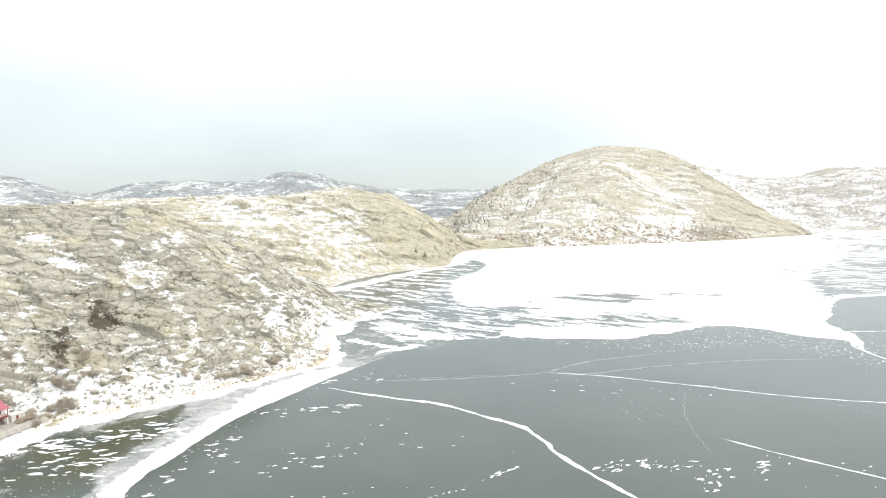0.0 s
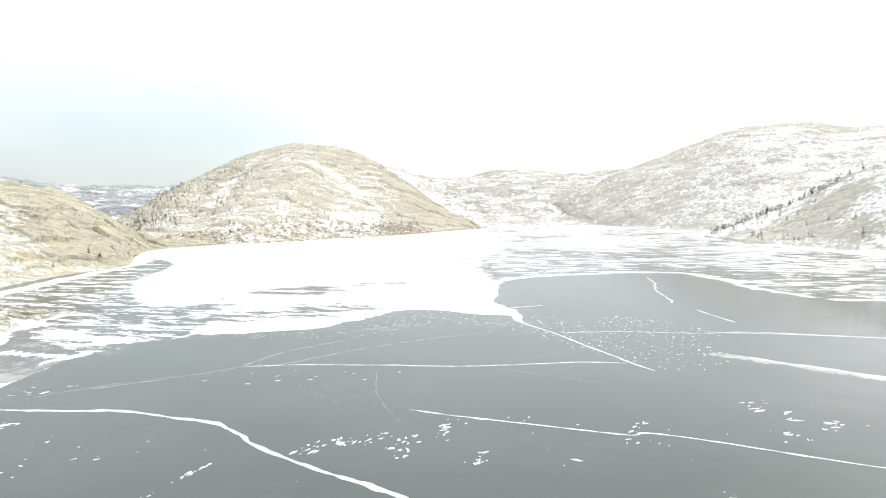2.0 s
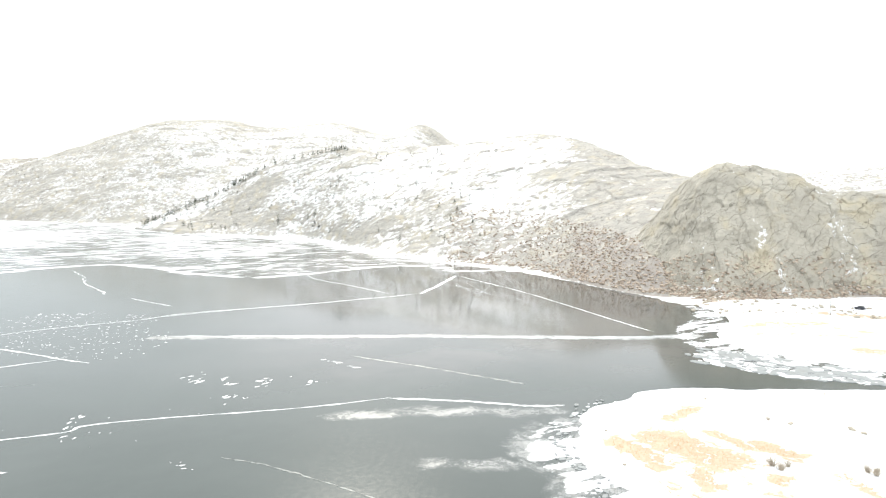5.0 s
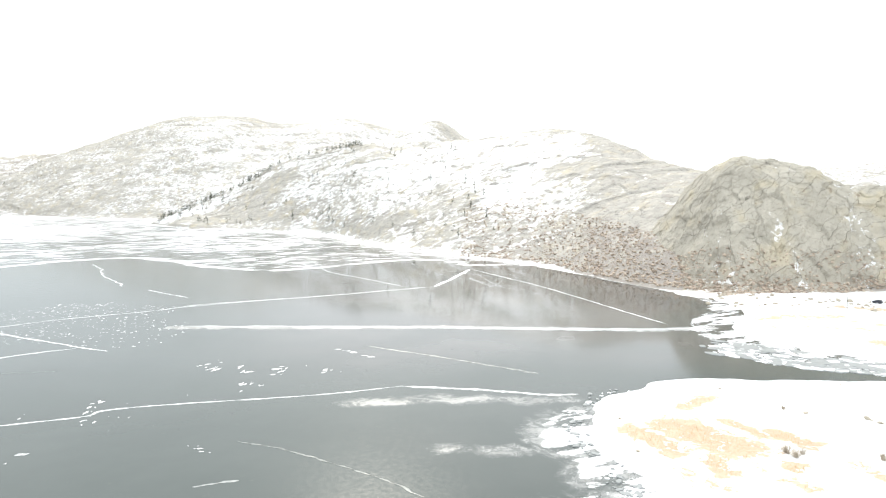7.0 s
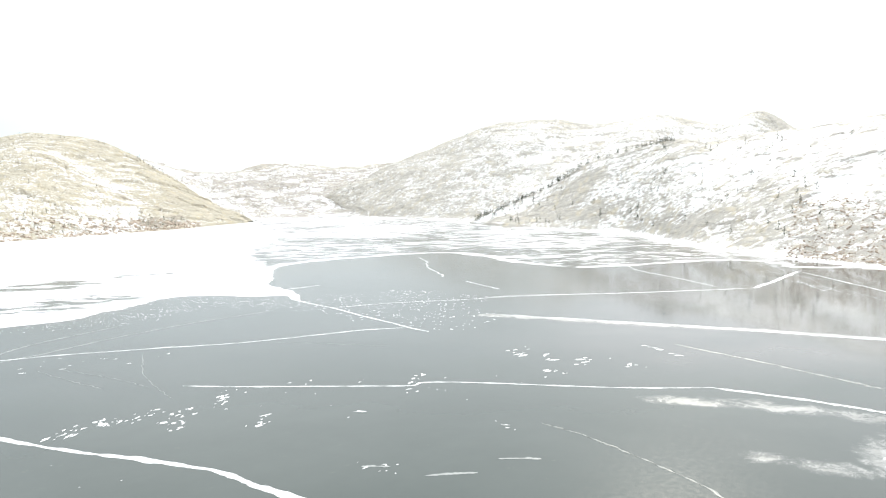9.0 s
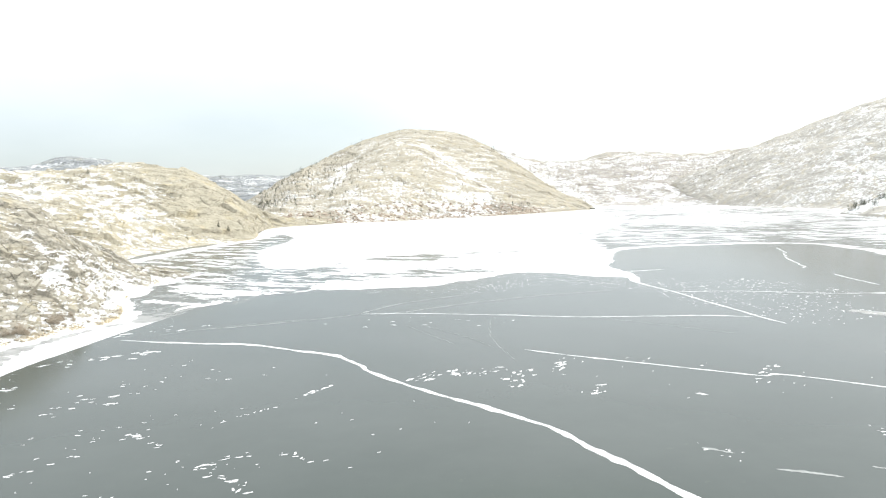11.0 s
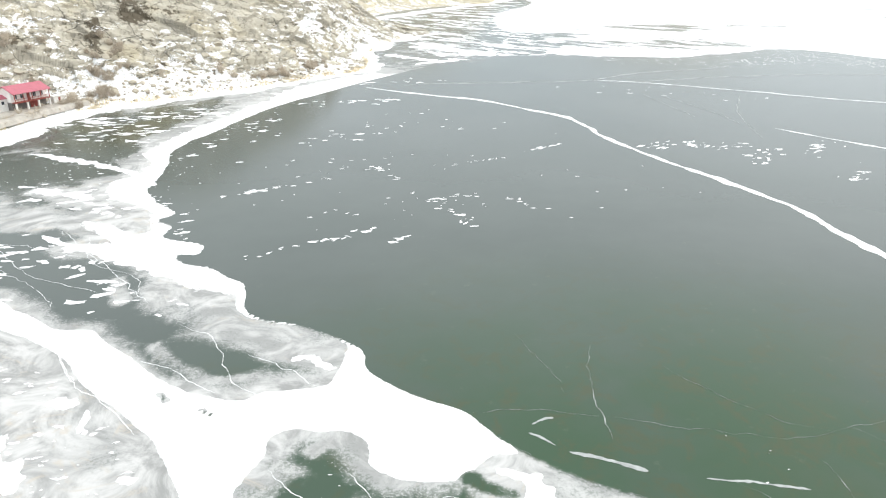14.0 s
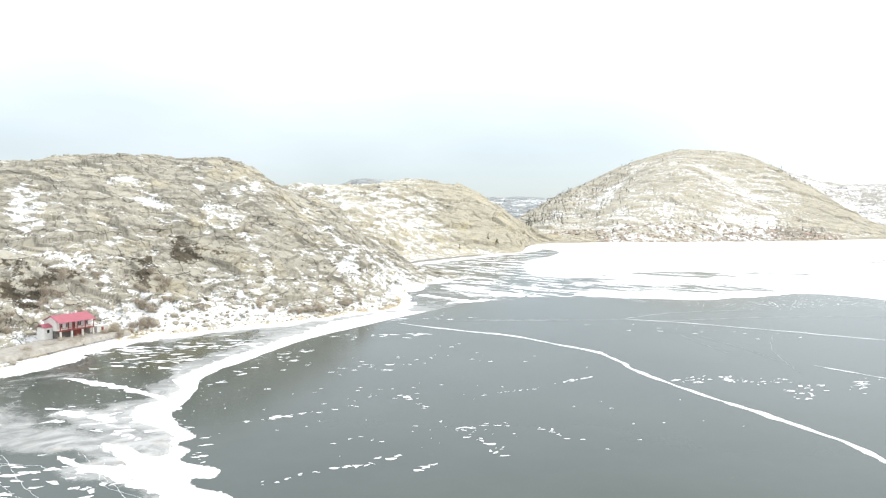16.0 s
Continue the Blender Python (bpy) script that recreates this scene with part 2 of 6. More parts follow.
def hillside(name, rock, rock_dark, brush, snow_bias, grain=1.0, brush_amount=0.4, lay=(0.0, 0.0, 0.0), lengths=(1.6, 1.6, 0.6), slab=3.6, slab_lengths=(1.9, 1.9, 0.75), edge=0.030, width=0.075, dark=0.78, patchy=1.5, ways=((0.05, 0.10, 1.0), (0.12, 0.02, 1.0), (0.62, 0.45, 0.62))):
    """Granite with lichen, brown brush in the joints and snow lying on ledges and in hollows."""
    m, t, b = material(name)
    n = Net(t)
    big = n.noise(0.012 * grain, 4)
    mid = n.grain_noise(0.10 * grain, 7, 0.66, lengths, lay)
    fine = n.grain_noise(0.6 * grain, 6, 0.7, lengths, lay)
    stone = n.mix(n.ramp(mid, 0.3, 0.7), rock_dark, rock)
    stone = n.mix(n.ramp(fine, 0.48, 0.75, 0.0, 0.45), stone, tuple(c * 0.6 for c in rock_dark))
    stone = n.mix(n.ramp(n.noise(0.03 * grain, 3), 0.5, 0.7, 0.0, 0.6), stone, (rock[0] * 1.12, rock[1] * 1.04, rock[2] * 0.84))
    # sheeting joints that run out, crossed by fewer steep ones; their dark colour stands for soil, lichen and the shade
    # of depth
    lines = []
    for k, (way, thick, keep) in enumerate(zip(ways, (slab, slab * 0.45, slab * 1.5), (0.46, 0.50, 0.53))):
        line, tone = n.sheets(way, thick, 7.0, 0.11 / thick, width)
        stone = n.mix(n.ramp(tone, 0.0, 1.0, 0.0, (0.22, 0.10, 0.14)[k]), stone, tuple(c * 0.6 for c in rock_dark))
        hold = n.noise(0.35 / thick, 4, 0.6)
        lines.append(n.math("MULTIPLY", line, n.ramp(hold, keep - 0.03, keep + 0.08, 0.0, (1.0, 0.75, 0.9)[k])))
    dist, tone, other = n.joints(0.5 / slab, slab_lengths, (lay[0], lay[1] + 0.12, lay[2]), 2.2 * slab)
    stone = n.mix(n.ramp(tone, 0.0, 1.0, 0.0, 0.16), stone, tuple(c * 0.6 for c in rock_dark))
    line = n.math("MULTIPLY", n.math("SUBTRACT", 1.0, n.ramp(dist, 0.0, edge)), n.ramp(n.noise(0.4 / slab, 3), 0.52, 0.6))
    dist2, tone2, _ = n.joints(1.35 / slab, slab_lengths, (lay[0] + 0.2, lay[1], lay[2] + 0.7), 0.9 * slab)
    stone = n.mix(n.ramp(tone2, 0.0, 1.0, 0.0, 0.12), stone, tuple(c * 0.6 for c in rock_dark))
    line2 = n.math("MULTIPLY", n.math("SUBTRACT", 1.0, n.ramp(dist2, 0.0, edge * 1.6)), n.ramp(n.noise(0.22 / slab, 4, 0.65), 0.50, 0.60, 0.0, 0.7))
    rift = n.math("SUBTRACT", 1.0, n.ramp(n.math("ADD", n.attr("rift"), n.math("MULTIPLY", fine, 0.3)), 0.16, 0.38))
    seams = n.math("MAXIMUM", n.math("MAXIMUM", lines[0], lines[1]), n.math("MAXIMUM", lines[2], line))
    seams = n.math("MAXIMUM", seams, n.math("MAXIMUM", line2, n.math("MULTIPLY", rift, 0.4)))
    # seams and grooves: crack shade painted in along with the soil
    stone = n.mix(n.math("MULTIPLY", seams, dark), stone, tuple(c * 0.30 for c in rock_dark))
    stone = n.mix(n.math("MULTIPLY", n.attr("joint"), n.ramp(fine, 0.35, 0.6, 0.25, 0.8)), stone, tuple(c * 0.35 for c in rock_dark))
    growth = n.math("ADD", n.noise(0.06 * grain, 7, 0.74), n.attr("scrub"))
    stone = n.mix(n.ramp(growth, 0.67 - 0.08 * brush_amount, 0.73 - 0.08 * brush_amount, 0.0, 0.92), stone, brush)
    # snow: flat places, hollows and wide drifts
    s = n.math("MULTIPLY", n.normal_z(), 0.75)
    s = n.math("ADD", s, n.math("MULTIPLY", n.math("SUBTRACT", big, 0.5), 0.65))
    s = n.math("ADD", s, n.math("MULTIPLY", n.math("SUBTRACT", mid, 0.5), patchy))
    s = n.math("ADD", s, n.math("MULTIPLY", n.math("SUBTRACT", fine, 0.5), 1.5))
    s = n.math("ADD", s, n.math("MULTIPLY", n.attr("hollow"), 0.22))
    s = n.math("ADD", s, n.math("MULTIPLY", seams, n.ramp(n.noise(0.12 / slab, 5), 0.42, 0.60, -0.30, 0.42)))
    s = n.math("ADD", s, n.attr("drift"))
    cover = n.ramp(s, 0.90 - snow_bias, 1.02 - snow_bias)
    n.put(b.inputs["Base Color"], n.mix(cover, stone, SNOW))
    n.put(b.inputs["Roughness"], n.ramp(cover, 0, 1, 0.88, 0.6))
    b.inputs["Specular IOR Level"].default_value = 0.25
    relief = n.math("ADD", n.math("MULTIPLY", fine, 0.5), n.math("MULTIPLY", seams, -1.0))
    n.put(b.inputs["Normal"], n.bump(relief, 0.7 / grain, 0.9))
    return m


def plain(name, colour, rough=0.7, spread=0.25, scale=2.0, bump=0.02, metal=0.0, per_piece=0.0):
    m, t, b = material(name)
    n = Net(t)
    v = n.noise(scale, 5, 0.6)
    fac = n.ramp(v, 0.25, 0.75)
    if per_piece:
        fac = n.math("ADD", n.math("MULTIPLY", fac, 1 - per_piece), n.math("MULTIPLY", n.island(), per_piece))
    n.put(b.inputs["Base Color"], n.mix(fac, tuple(c * (1 - spread) for c in colour), tuple(min(1, c * (1 + spread)) for c in colour)))
    n.put(b.inputs["Roughness"], n.ramp(v, 0.2, 0.8, max(0.05, rough - 0.12), min(1, rough + 0.1)))
    b.inputs["Metallic"].default_value = metal
    b.inputs["Specular IOR Level"].default_value = 0.3
    if bump:
        n.put(b.inputs["Normal"], n.bump(n.noise(scale * 4, 4), bump))
    return m


def ice_material():
    """Clear dark lake ice, with veils of frost and wind-packed snow where the sheet says so."""
    m, t, b = material("lake_ice")
    n = Net(t)
    cloudy = n.noise(0.02, 5, 0.6)
    speck = n.noise(0.9, 5, 0.7)
    body = n.mix(n.ramp(cloudy, 0.3, 0.7), (0.050, 0.067, 0.061), (0.066, 0.083, 0.077))
    # greener near the viewpoint: clear ice, plus weaker sky reflection put into colour
    body = n.mix(n.math("MULTIPLY", n.attr("clear"), n.ramp(n.noise(0.05, 4), 0.25, 0.6, 0.5, 1.0)), body, (0.030, 0.066, 0.034))
    weed = n.math("MULTIPLY", n.attr("clear"), n.ramp(n.noise(0.22, 8, 0.72, warp=0.6), 0.48, 0.66, 0.0, 0.55))
    body = n.mix(weed, body, (0.056, 0.060, 0.026))
    body = n.mix(n.ramp(n.noise(0.35, 6, 0.75), 0.60, 0.78, 0.0, 0.25), body, (0.16, 0.17, 0.13))
    # paler body: imitates diffuse hill reflection, and shallow ice by the spit
    body = n.mix(n.math("MULTIPLY", n.attr("pale"), n.ramp(n.noise(0.03, 4), 0.3, 0.7, 0.5, 1.0)), body, (0.145, 0.142, 0.135))
    shallow = n.attr("shallow")
    body = n.mix(n.math("MULTIPLY", shallow, n.ramp(n.noise(0.06, 5), 0.35, 0.6)), body, (0.070, 0.074, 0.040))
    # veil of milky frost: soft clouds, and fine crystals where it thins out
    cloud = n.noise(0.10, 6, 0.62, warp=0.8)
    veil = n.math("ADD", n.attr("frost"), n.math("MULTIPLY", n.math("SUBTRACT", cloud, 0.5), 1.5))
    veil = n.math("ADD", veil, n.math("MULTIPLY", n.math("SUBTRACT", n.noise(0.55, 7, 0.68, warp=1.0), 0.5), 0.55))
    crystals = n.noise(3.1, 8, 0.78)
    spread = n.math("ADD", veil, n.math("MULTIPLY", n.math("SUBTRACT", crystals, 0.5), 3.0))
    dust = n.math("MULTIPLY", n.ramp(spread, 0.18, 0.40, 0.0, 0.75), n.ramp(veil, -0.55, 0.0))
    veil = n.ramp(veil, -0.15, 0.70)
    colour = n.mix(dust, body, (0.40, 0.41, 0.41))
    milk = n.mix(n.ramp(n.noise(0.14, 9, 0.68, warp=1.6), 0.36, 0.64), (0.25, 0.255, 0.25), (0.50, 0.50, 0.495))
    milk = n.mix(n.ramp(n.noise(0.15, 8, 0.68, warp=2.0), 0.56, 0.68, 0.0, 0.6), milk, (0.44, 0.395, 0.335))
    colour = n.mix(veil, colour, milk)
    # packed snow, sharp at its rim, streaked by the wind
    streak = n.grain_noise(0.085, 9, 0.68, (2.6, 0.9, 1.0), (0, 0, -0.6))
    small = n.noise(0.8, 9, 0.72, warp=0.5)
    s = n.math("ADD", n.attr("snow"), n.math("MULTIPLY", n.math("SUBTRACT", streak, 0.5), n.attr("ragged")))
    s = n.math("ADD", s, n.math("MULTIPLY", n.math("SUBTRACT", small, 0.5), 0.40))
    lanes = n.grain_noise(0.26, 6, 0.7, (3.4, 0.8, 1.0), (0, 0, -0.85))
    s = n.math("ADD", s, n.math("MULTIPLY", n.math("SUBTRACT", lanes, 0.5), n.math("MULTIPLY", n.attr("ragged"), 0.55)))
    cover = n.ramp(s, -0.02, 0.06)
    # grains of frozen slush scattered over some stretches
    grains = n.math("ADD", n.noise(0.85, 2, 0.5, stretch=(0.8, 1.5, 1), turn=(0, 0, 0.75)), n.math("MULTIPLY", n.attr("grains"), 0.22))
    cover = n.math("MAXIMUM", cover, n.ramp(grains, 0.82, 0.86))
    colour = n.mix(cover, colour, SNOW)
    n.put(b.inputs["Base Color"], colour)
    rough = n.ramp(speck, 0.3, 0.8, 0.13, 0.22)
    rough = n.math("SUBTRACT", rough, n.math("MULTIPLY", n.attr("pale"), 0.08))
    rough = n.math("ADD", rough, n.math("MULTIPLY", veil, 0.4))
    n.put(b.inputs["Roughness"], n.math("ADD", rough, n.math("MULTIPLY", cover, 0.5)))
    b.inputs["IOR"].default_value = 1.31
    n.put(b.inputs["Specular IOR Level"], n.ramp(cover, 0, 1, 0.5, 0.1))
    h = n.math("ADD", n.math("MULTIPLY", cover, 1.0), n.math("MULTIPLY", n.noise(0.6, 4), 0.03))
    n.put(b.inputs["Normal"], n.bump(h, 0.06, 0.6))
    return m


MAT_ICE = ice_material()
MAT_SNOW = plain("packed_snow", (0.85, 0.86, 0.87), 0.6, 0.03, 0.6, 0.03)
MAT_RIDGE = plain("crack_snow", (0.80, 0.82, 0.83), 0.6, 0.06, 1.5, 0.03)
MAT_VEIL = plain("thin_frost", (0.33, 0.35, 0.345), 0.5, 0.25, 0.8, 0.0)
MAT_HAIR = plain("hair_frost", (0.22, 0.24, 0.23), 0.4, 0.3, 0.8, 0.0)
MAT_PALE = plain("pale_frost", (0.44, 0.46, 0.465), 0.5, 0.3, 0.5, 0.0)
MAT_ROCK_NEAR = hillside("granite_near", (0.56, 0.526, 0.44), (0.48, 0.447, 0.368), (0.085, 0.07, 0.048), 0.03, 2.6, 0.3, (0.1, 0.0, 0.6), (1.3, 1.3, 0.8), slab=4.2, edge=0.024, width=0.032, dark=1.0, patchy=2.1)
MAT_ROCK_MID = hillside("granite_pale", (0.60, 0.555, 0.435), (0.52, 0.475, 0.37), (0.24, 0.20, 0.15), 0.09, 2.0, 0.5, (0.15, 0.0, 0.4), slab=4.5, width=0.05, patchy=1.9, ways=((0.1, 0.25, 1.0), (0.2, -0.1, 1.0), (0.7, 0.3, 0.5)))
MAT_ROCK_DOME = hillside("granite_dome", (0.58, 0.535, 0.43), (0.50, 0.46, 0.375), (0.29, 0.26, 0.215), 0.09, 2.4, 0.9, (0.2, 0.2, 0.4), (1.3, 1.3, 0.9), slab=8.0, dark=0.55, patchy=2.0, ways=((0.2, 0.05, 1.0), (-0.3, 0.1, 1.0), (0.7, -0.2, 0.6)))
# distance haze is painted into these pale blue-grey ridge colours
MAT_ROCK_HAZED = hillside("far_ridge", (0.40, 0.42, 0.43), (0.33, 0.35, 0.36), (0.27, 0.29, 0.295), 0.10, 0.6, 0.9, slab=20.0)
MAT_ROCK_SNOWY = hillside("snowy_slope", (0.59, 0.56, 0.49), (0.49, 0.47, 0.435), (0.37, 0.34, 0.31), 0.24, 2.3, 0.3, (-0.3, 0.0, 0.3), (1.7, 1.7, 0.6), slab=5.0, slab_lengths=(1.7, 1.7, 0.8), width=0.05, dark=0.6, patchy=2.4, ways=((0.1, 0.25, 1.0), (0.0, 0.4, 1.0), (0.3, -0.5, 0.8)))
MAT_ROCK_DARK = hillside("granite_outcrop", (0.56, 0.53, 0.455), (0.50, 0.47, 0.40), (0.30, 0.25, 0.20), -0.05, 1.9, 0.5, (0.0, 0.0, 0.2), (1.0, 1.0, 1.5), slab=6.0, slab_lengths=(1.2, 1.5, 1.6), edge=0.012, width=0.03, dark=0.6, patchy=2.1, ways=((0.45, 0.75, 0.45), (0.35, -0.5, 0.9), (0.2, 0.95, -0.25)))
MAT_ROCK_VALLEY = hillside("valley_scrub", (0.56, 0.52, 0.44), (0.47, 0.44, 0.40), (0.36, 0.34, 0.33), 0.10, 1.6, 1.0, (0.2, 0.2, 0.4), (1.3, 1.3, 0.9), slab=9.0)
MAT_STONE = plain("loose_stone", (0.38, 0.345, 0.28), 0.85, 0.35, 0.8, 0.05, per_piece=0.6)
MAT_TALUS = plain("talus_stone", (0.46, 0.385, 0.315), 0.88, 0.4, 0.6, 0.05, per_piece=0.7)
MAT_TWIG = plain("bare_twigs", (0.50, 0.44, 0.36), 0.9, 0.3, 3.0, 0.0, per_piece=0.5)
MAT_STRAW = plain("dry_grass", (0.62, 0.44, 0.25), 0.85, 0.25, 1.0, 0.0, per_piece=0.5)
MAT_REED = plain("pale_straw", (0.68, 0.57, 0.38), 0.85, 0.2, 1.0, 0.0, per_piece=0.4)
MAT_NEEDLE = plain("pine_needles", (0.055, 0.065, 0.045), 0.85, 0.3, 0.7, 0.0, per_piece=0.5)
MAT_BARK = plain("pine_bark", (0.13, 0.095, 0.07), 0.9, 0.3, 2.0, 0.02)
MAT_FLOE = plain("floe_ice", (0.29, 0.305, 0.305), 0.4, 0.4, 0.35, 0.02, per_piece=0.6)


def land_material():
    """Trodden snow over straw-coloured grass and sandy soil."""
    m, t, b = material("snowy_land")
    n = Net(t)
    mid = n.noise(0.26, 8, 0.7, warp=0.8)
    fine = n.noise(1.2, 6, 0.7)
    soil = n.mix(n.ramp(mid, 0.35, 0.65), (0.48, 0.35, 0.22), (0.60, 0.46, 0.32))
    soil = n.mix(n.ramp(fine, 0.45, 0.75, 0, 0.5), soil, (0.30, 0.21, 0.14))
    g = n.math("ADD", n.attr("grass"), n.math("MULTIPLY", n.math("SUBTRACT", mid, 0.5), 3.6))
    g = n.math("ADD", g, n.math("MULTIPLY", n.math("SUBTRACT", fine, 0.5), 0.7))
    bare = n.ramp(g, 0.10, 0.42, 0.0, 0.92)
    n.put(b.inputs["Base Color"], n.mix(bare, SNOW, soil))
    n.put(b.inputs["Roughness"], 0.75)
    b.inputs["Specular IOR Level"].default_value = 0.2
    n.put(b.inputs["Normal"], n.bump(n.math("ADD", mid, n.math("MULTIPLY", fine, 0.3)), 0.5, 0.5))
    return m


MAT_LAND = land_material()


# ---------------------------------------------------------------- mesh helpers
def link_mesh(name, verts, faces, mat, smooth=True, attrs=None):
    me = bpy.data.meshes.new(name)
    verts = np.asarray(verts, np.float32)
    faces = np.asarray(faces, np.int32)
    me.vertices.add(len(verts))
    me.vertices.foreach_set("co", verts.ravel())
    k = faces.shape[1]
    me.loops.add(faces.size)
    me.loops.foreach_set("vertex_index", faces.ravel())
    me.polygons.add(len(faces))
    me.polygons.foreach_set("loop_start", np.arange(0, faces.size, k, dtype=np.int32))
    me.update(calc_edges=True)
    me.polygons.foreach_set("use_smooth", np.full(len(faces), smooth))
    for key, val in (attrs or {}).items():
        a = me.attributes.new(key, "FLOAT", "POINT")
        a.data.foreach_set("value", np.asarray(val, np.float32))
    me.materials.append(mat)
    me.validate()
    return new(name, me)


def grid_faces(nu, nv):
    i, j = np.meshgrid(np.arange(nu - 1), np.arange(nv - 1), indexing="ij")
    a = (i * nv + j).ravel()
    return np.stack([a, a + nv, a + nv + 1, a + 1], 1)


def part(name, bm, mat, parent, label=""):
    """Links a bmesh as one mesh under its thing."""
    me = bpy.data.meshes.new(name)
    bm.to_mesh(me)
    bm.free()
    me.materials.append(mat)
    ob = new(name, me)
    ob.parent = parent
    return tagged(ob, label) if label else ob


# ---------------------------------------------------------------- distances in plan
def nearby(xy, line, margin):
    lo, hi = line.min(0) - margin, line.max(0) + margin
    return np.flatnonzero(((xy > lo) & (xy < hi)).all(1))


def segment_distance(p, a, b):
    ab = b - a
    t = np.clip(((p - a) @ ab) / (ab @ ab + 1e-9), 0, 1)
    d = p - (a + t[:, None] * ab)
    return (d * d).sum(1)


def polygon_distance(xy, poly, n=150, margin=70.0):
    """Metres inside a smooth closed outline: positive within."""
    line = spline(poly, n, True)
    near = nearby(xy, line, margin)
    p = xy[near]
    best = np.full(len(p), margin * margin)
    inside = np.zeros(len(p), bool)
    for a, b in zip(line, np.roll(line, -1, 0)):
        best = np.minimum(best, segment_distance(p, a, b))
        cross = (a[1] > p[:, 1]) != (b[1] > p[:, 1])
        inside ^= cross & (p[:, 0] < (b[0] - a[0]) * (p[:, 1] - a[1]) / (b[1] - a[1] + 1e-12) + a[0])
    out = np.full(len(xy), -margin)
    out[near] = np.sqrt(best) * np.where(inside, 1, -1)
    return out


def line_distance(xy, points, n=70, margin=70.0):
    line = spline(points, n)
    near = nearby(xy, line, margin)
    p = xy[near]
    best = np.full(len(p), margin * margin)
    for a, b in zip(line[:-1], line[1:]):
        best = np.minimum(best, segment_distance(p, a, b))
    out = np.full(len(xy), margin)
    out[near] = np.sqrt(best)
    return out


# ---------------------------------------------------------------- hills
HILLS = {}


def plates(p, seed=0, jitter=0.95):
    """Cells as tilted plates: distance to the joint, a random number of the plate, and its lean at each point."""
    f = np.floor(p)
    best = np.full(len(p), 9e9)
    second = best.copy()
    ra = np.zeros(len(p))
    lean = ra.copy()
    for a in (-1, 0, 1):
        for b in (-1, 0, 1):
            for c in (-1, 0, 1):
                q = f + (a, b, c)
                h = [hash01(q[:, 0], q[:, 1], q[:, 2], seed + k) for k in (1, 2, 3)]
                off = [p[:, n] - q[:, n] - 0.5 - jitter * (h[n] - 0.5) for n in range(3)]
                d = off[0] ** 2 + off[1] ** 2 + off[2] ** 2
                closer = d < best
                second = np.where(closer, best, np.minimum(second, d))
                best = np.where(closer, d, best)
                ra = np.where(closer, h[0], ra)
                lean = np.where(closer, off[0] * (h[1] - 0.5) + off[1] * (h[2] - 0.5) + off[2] * (h[0] * 1.1 - 0.8), lean)
    return np.sqrt(second) - np.sqrt(best), ra, lean


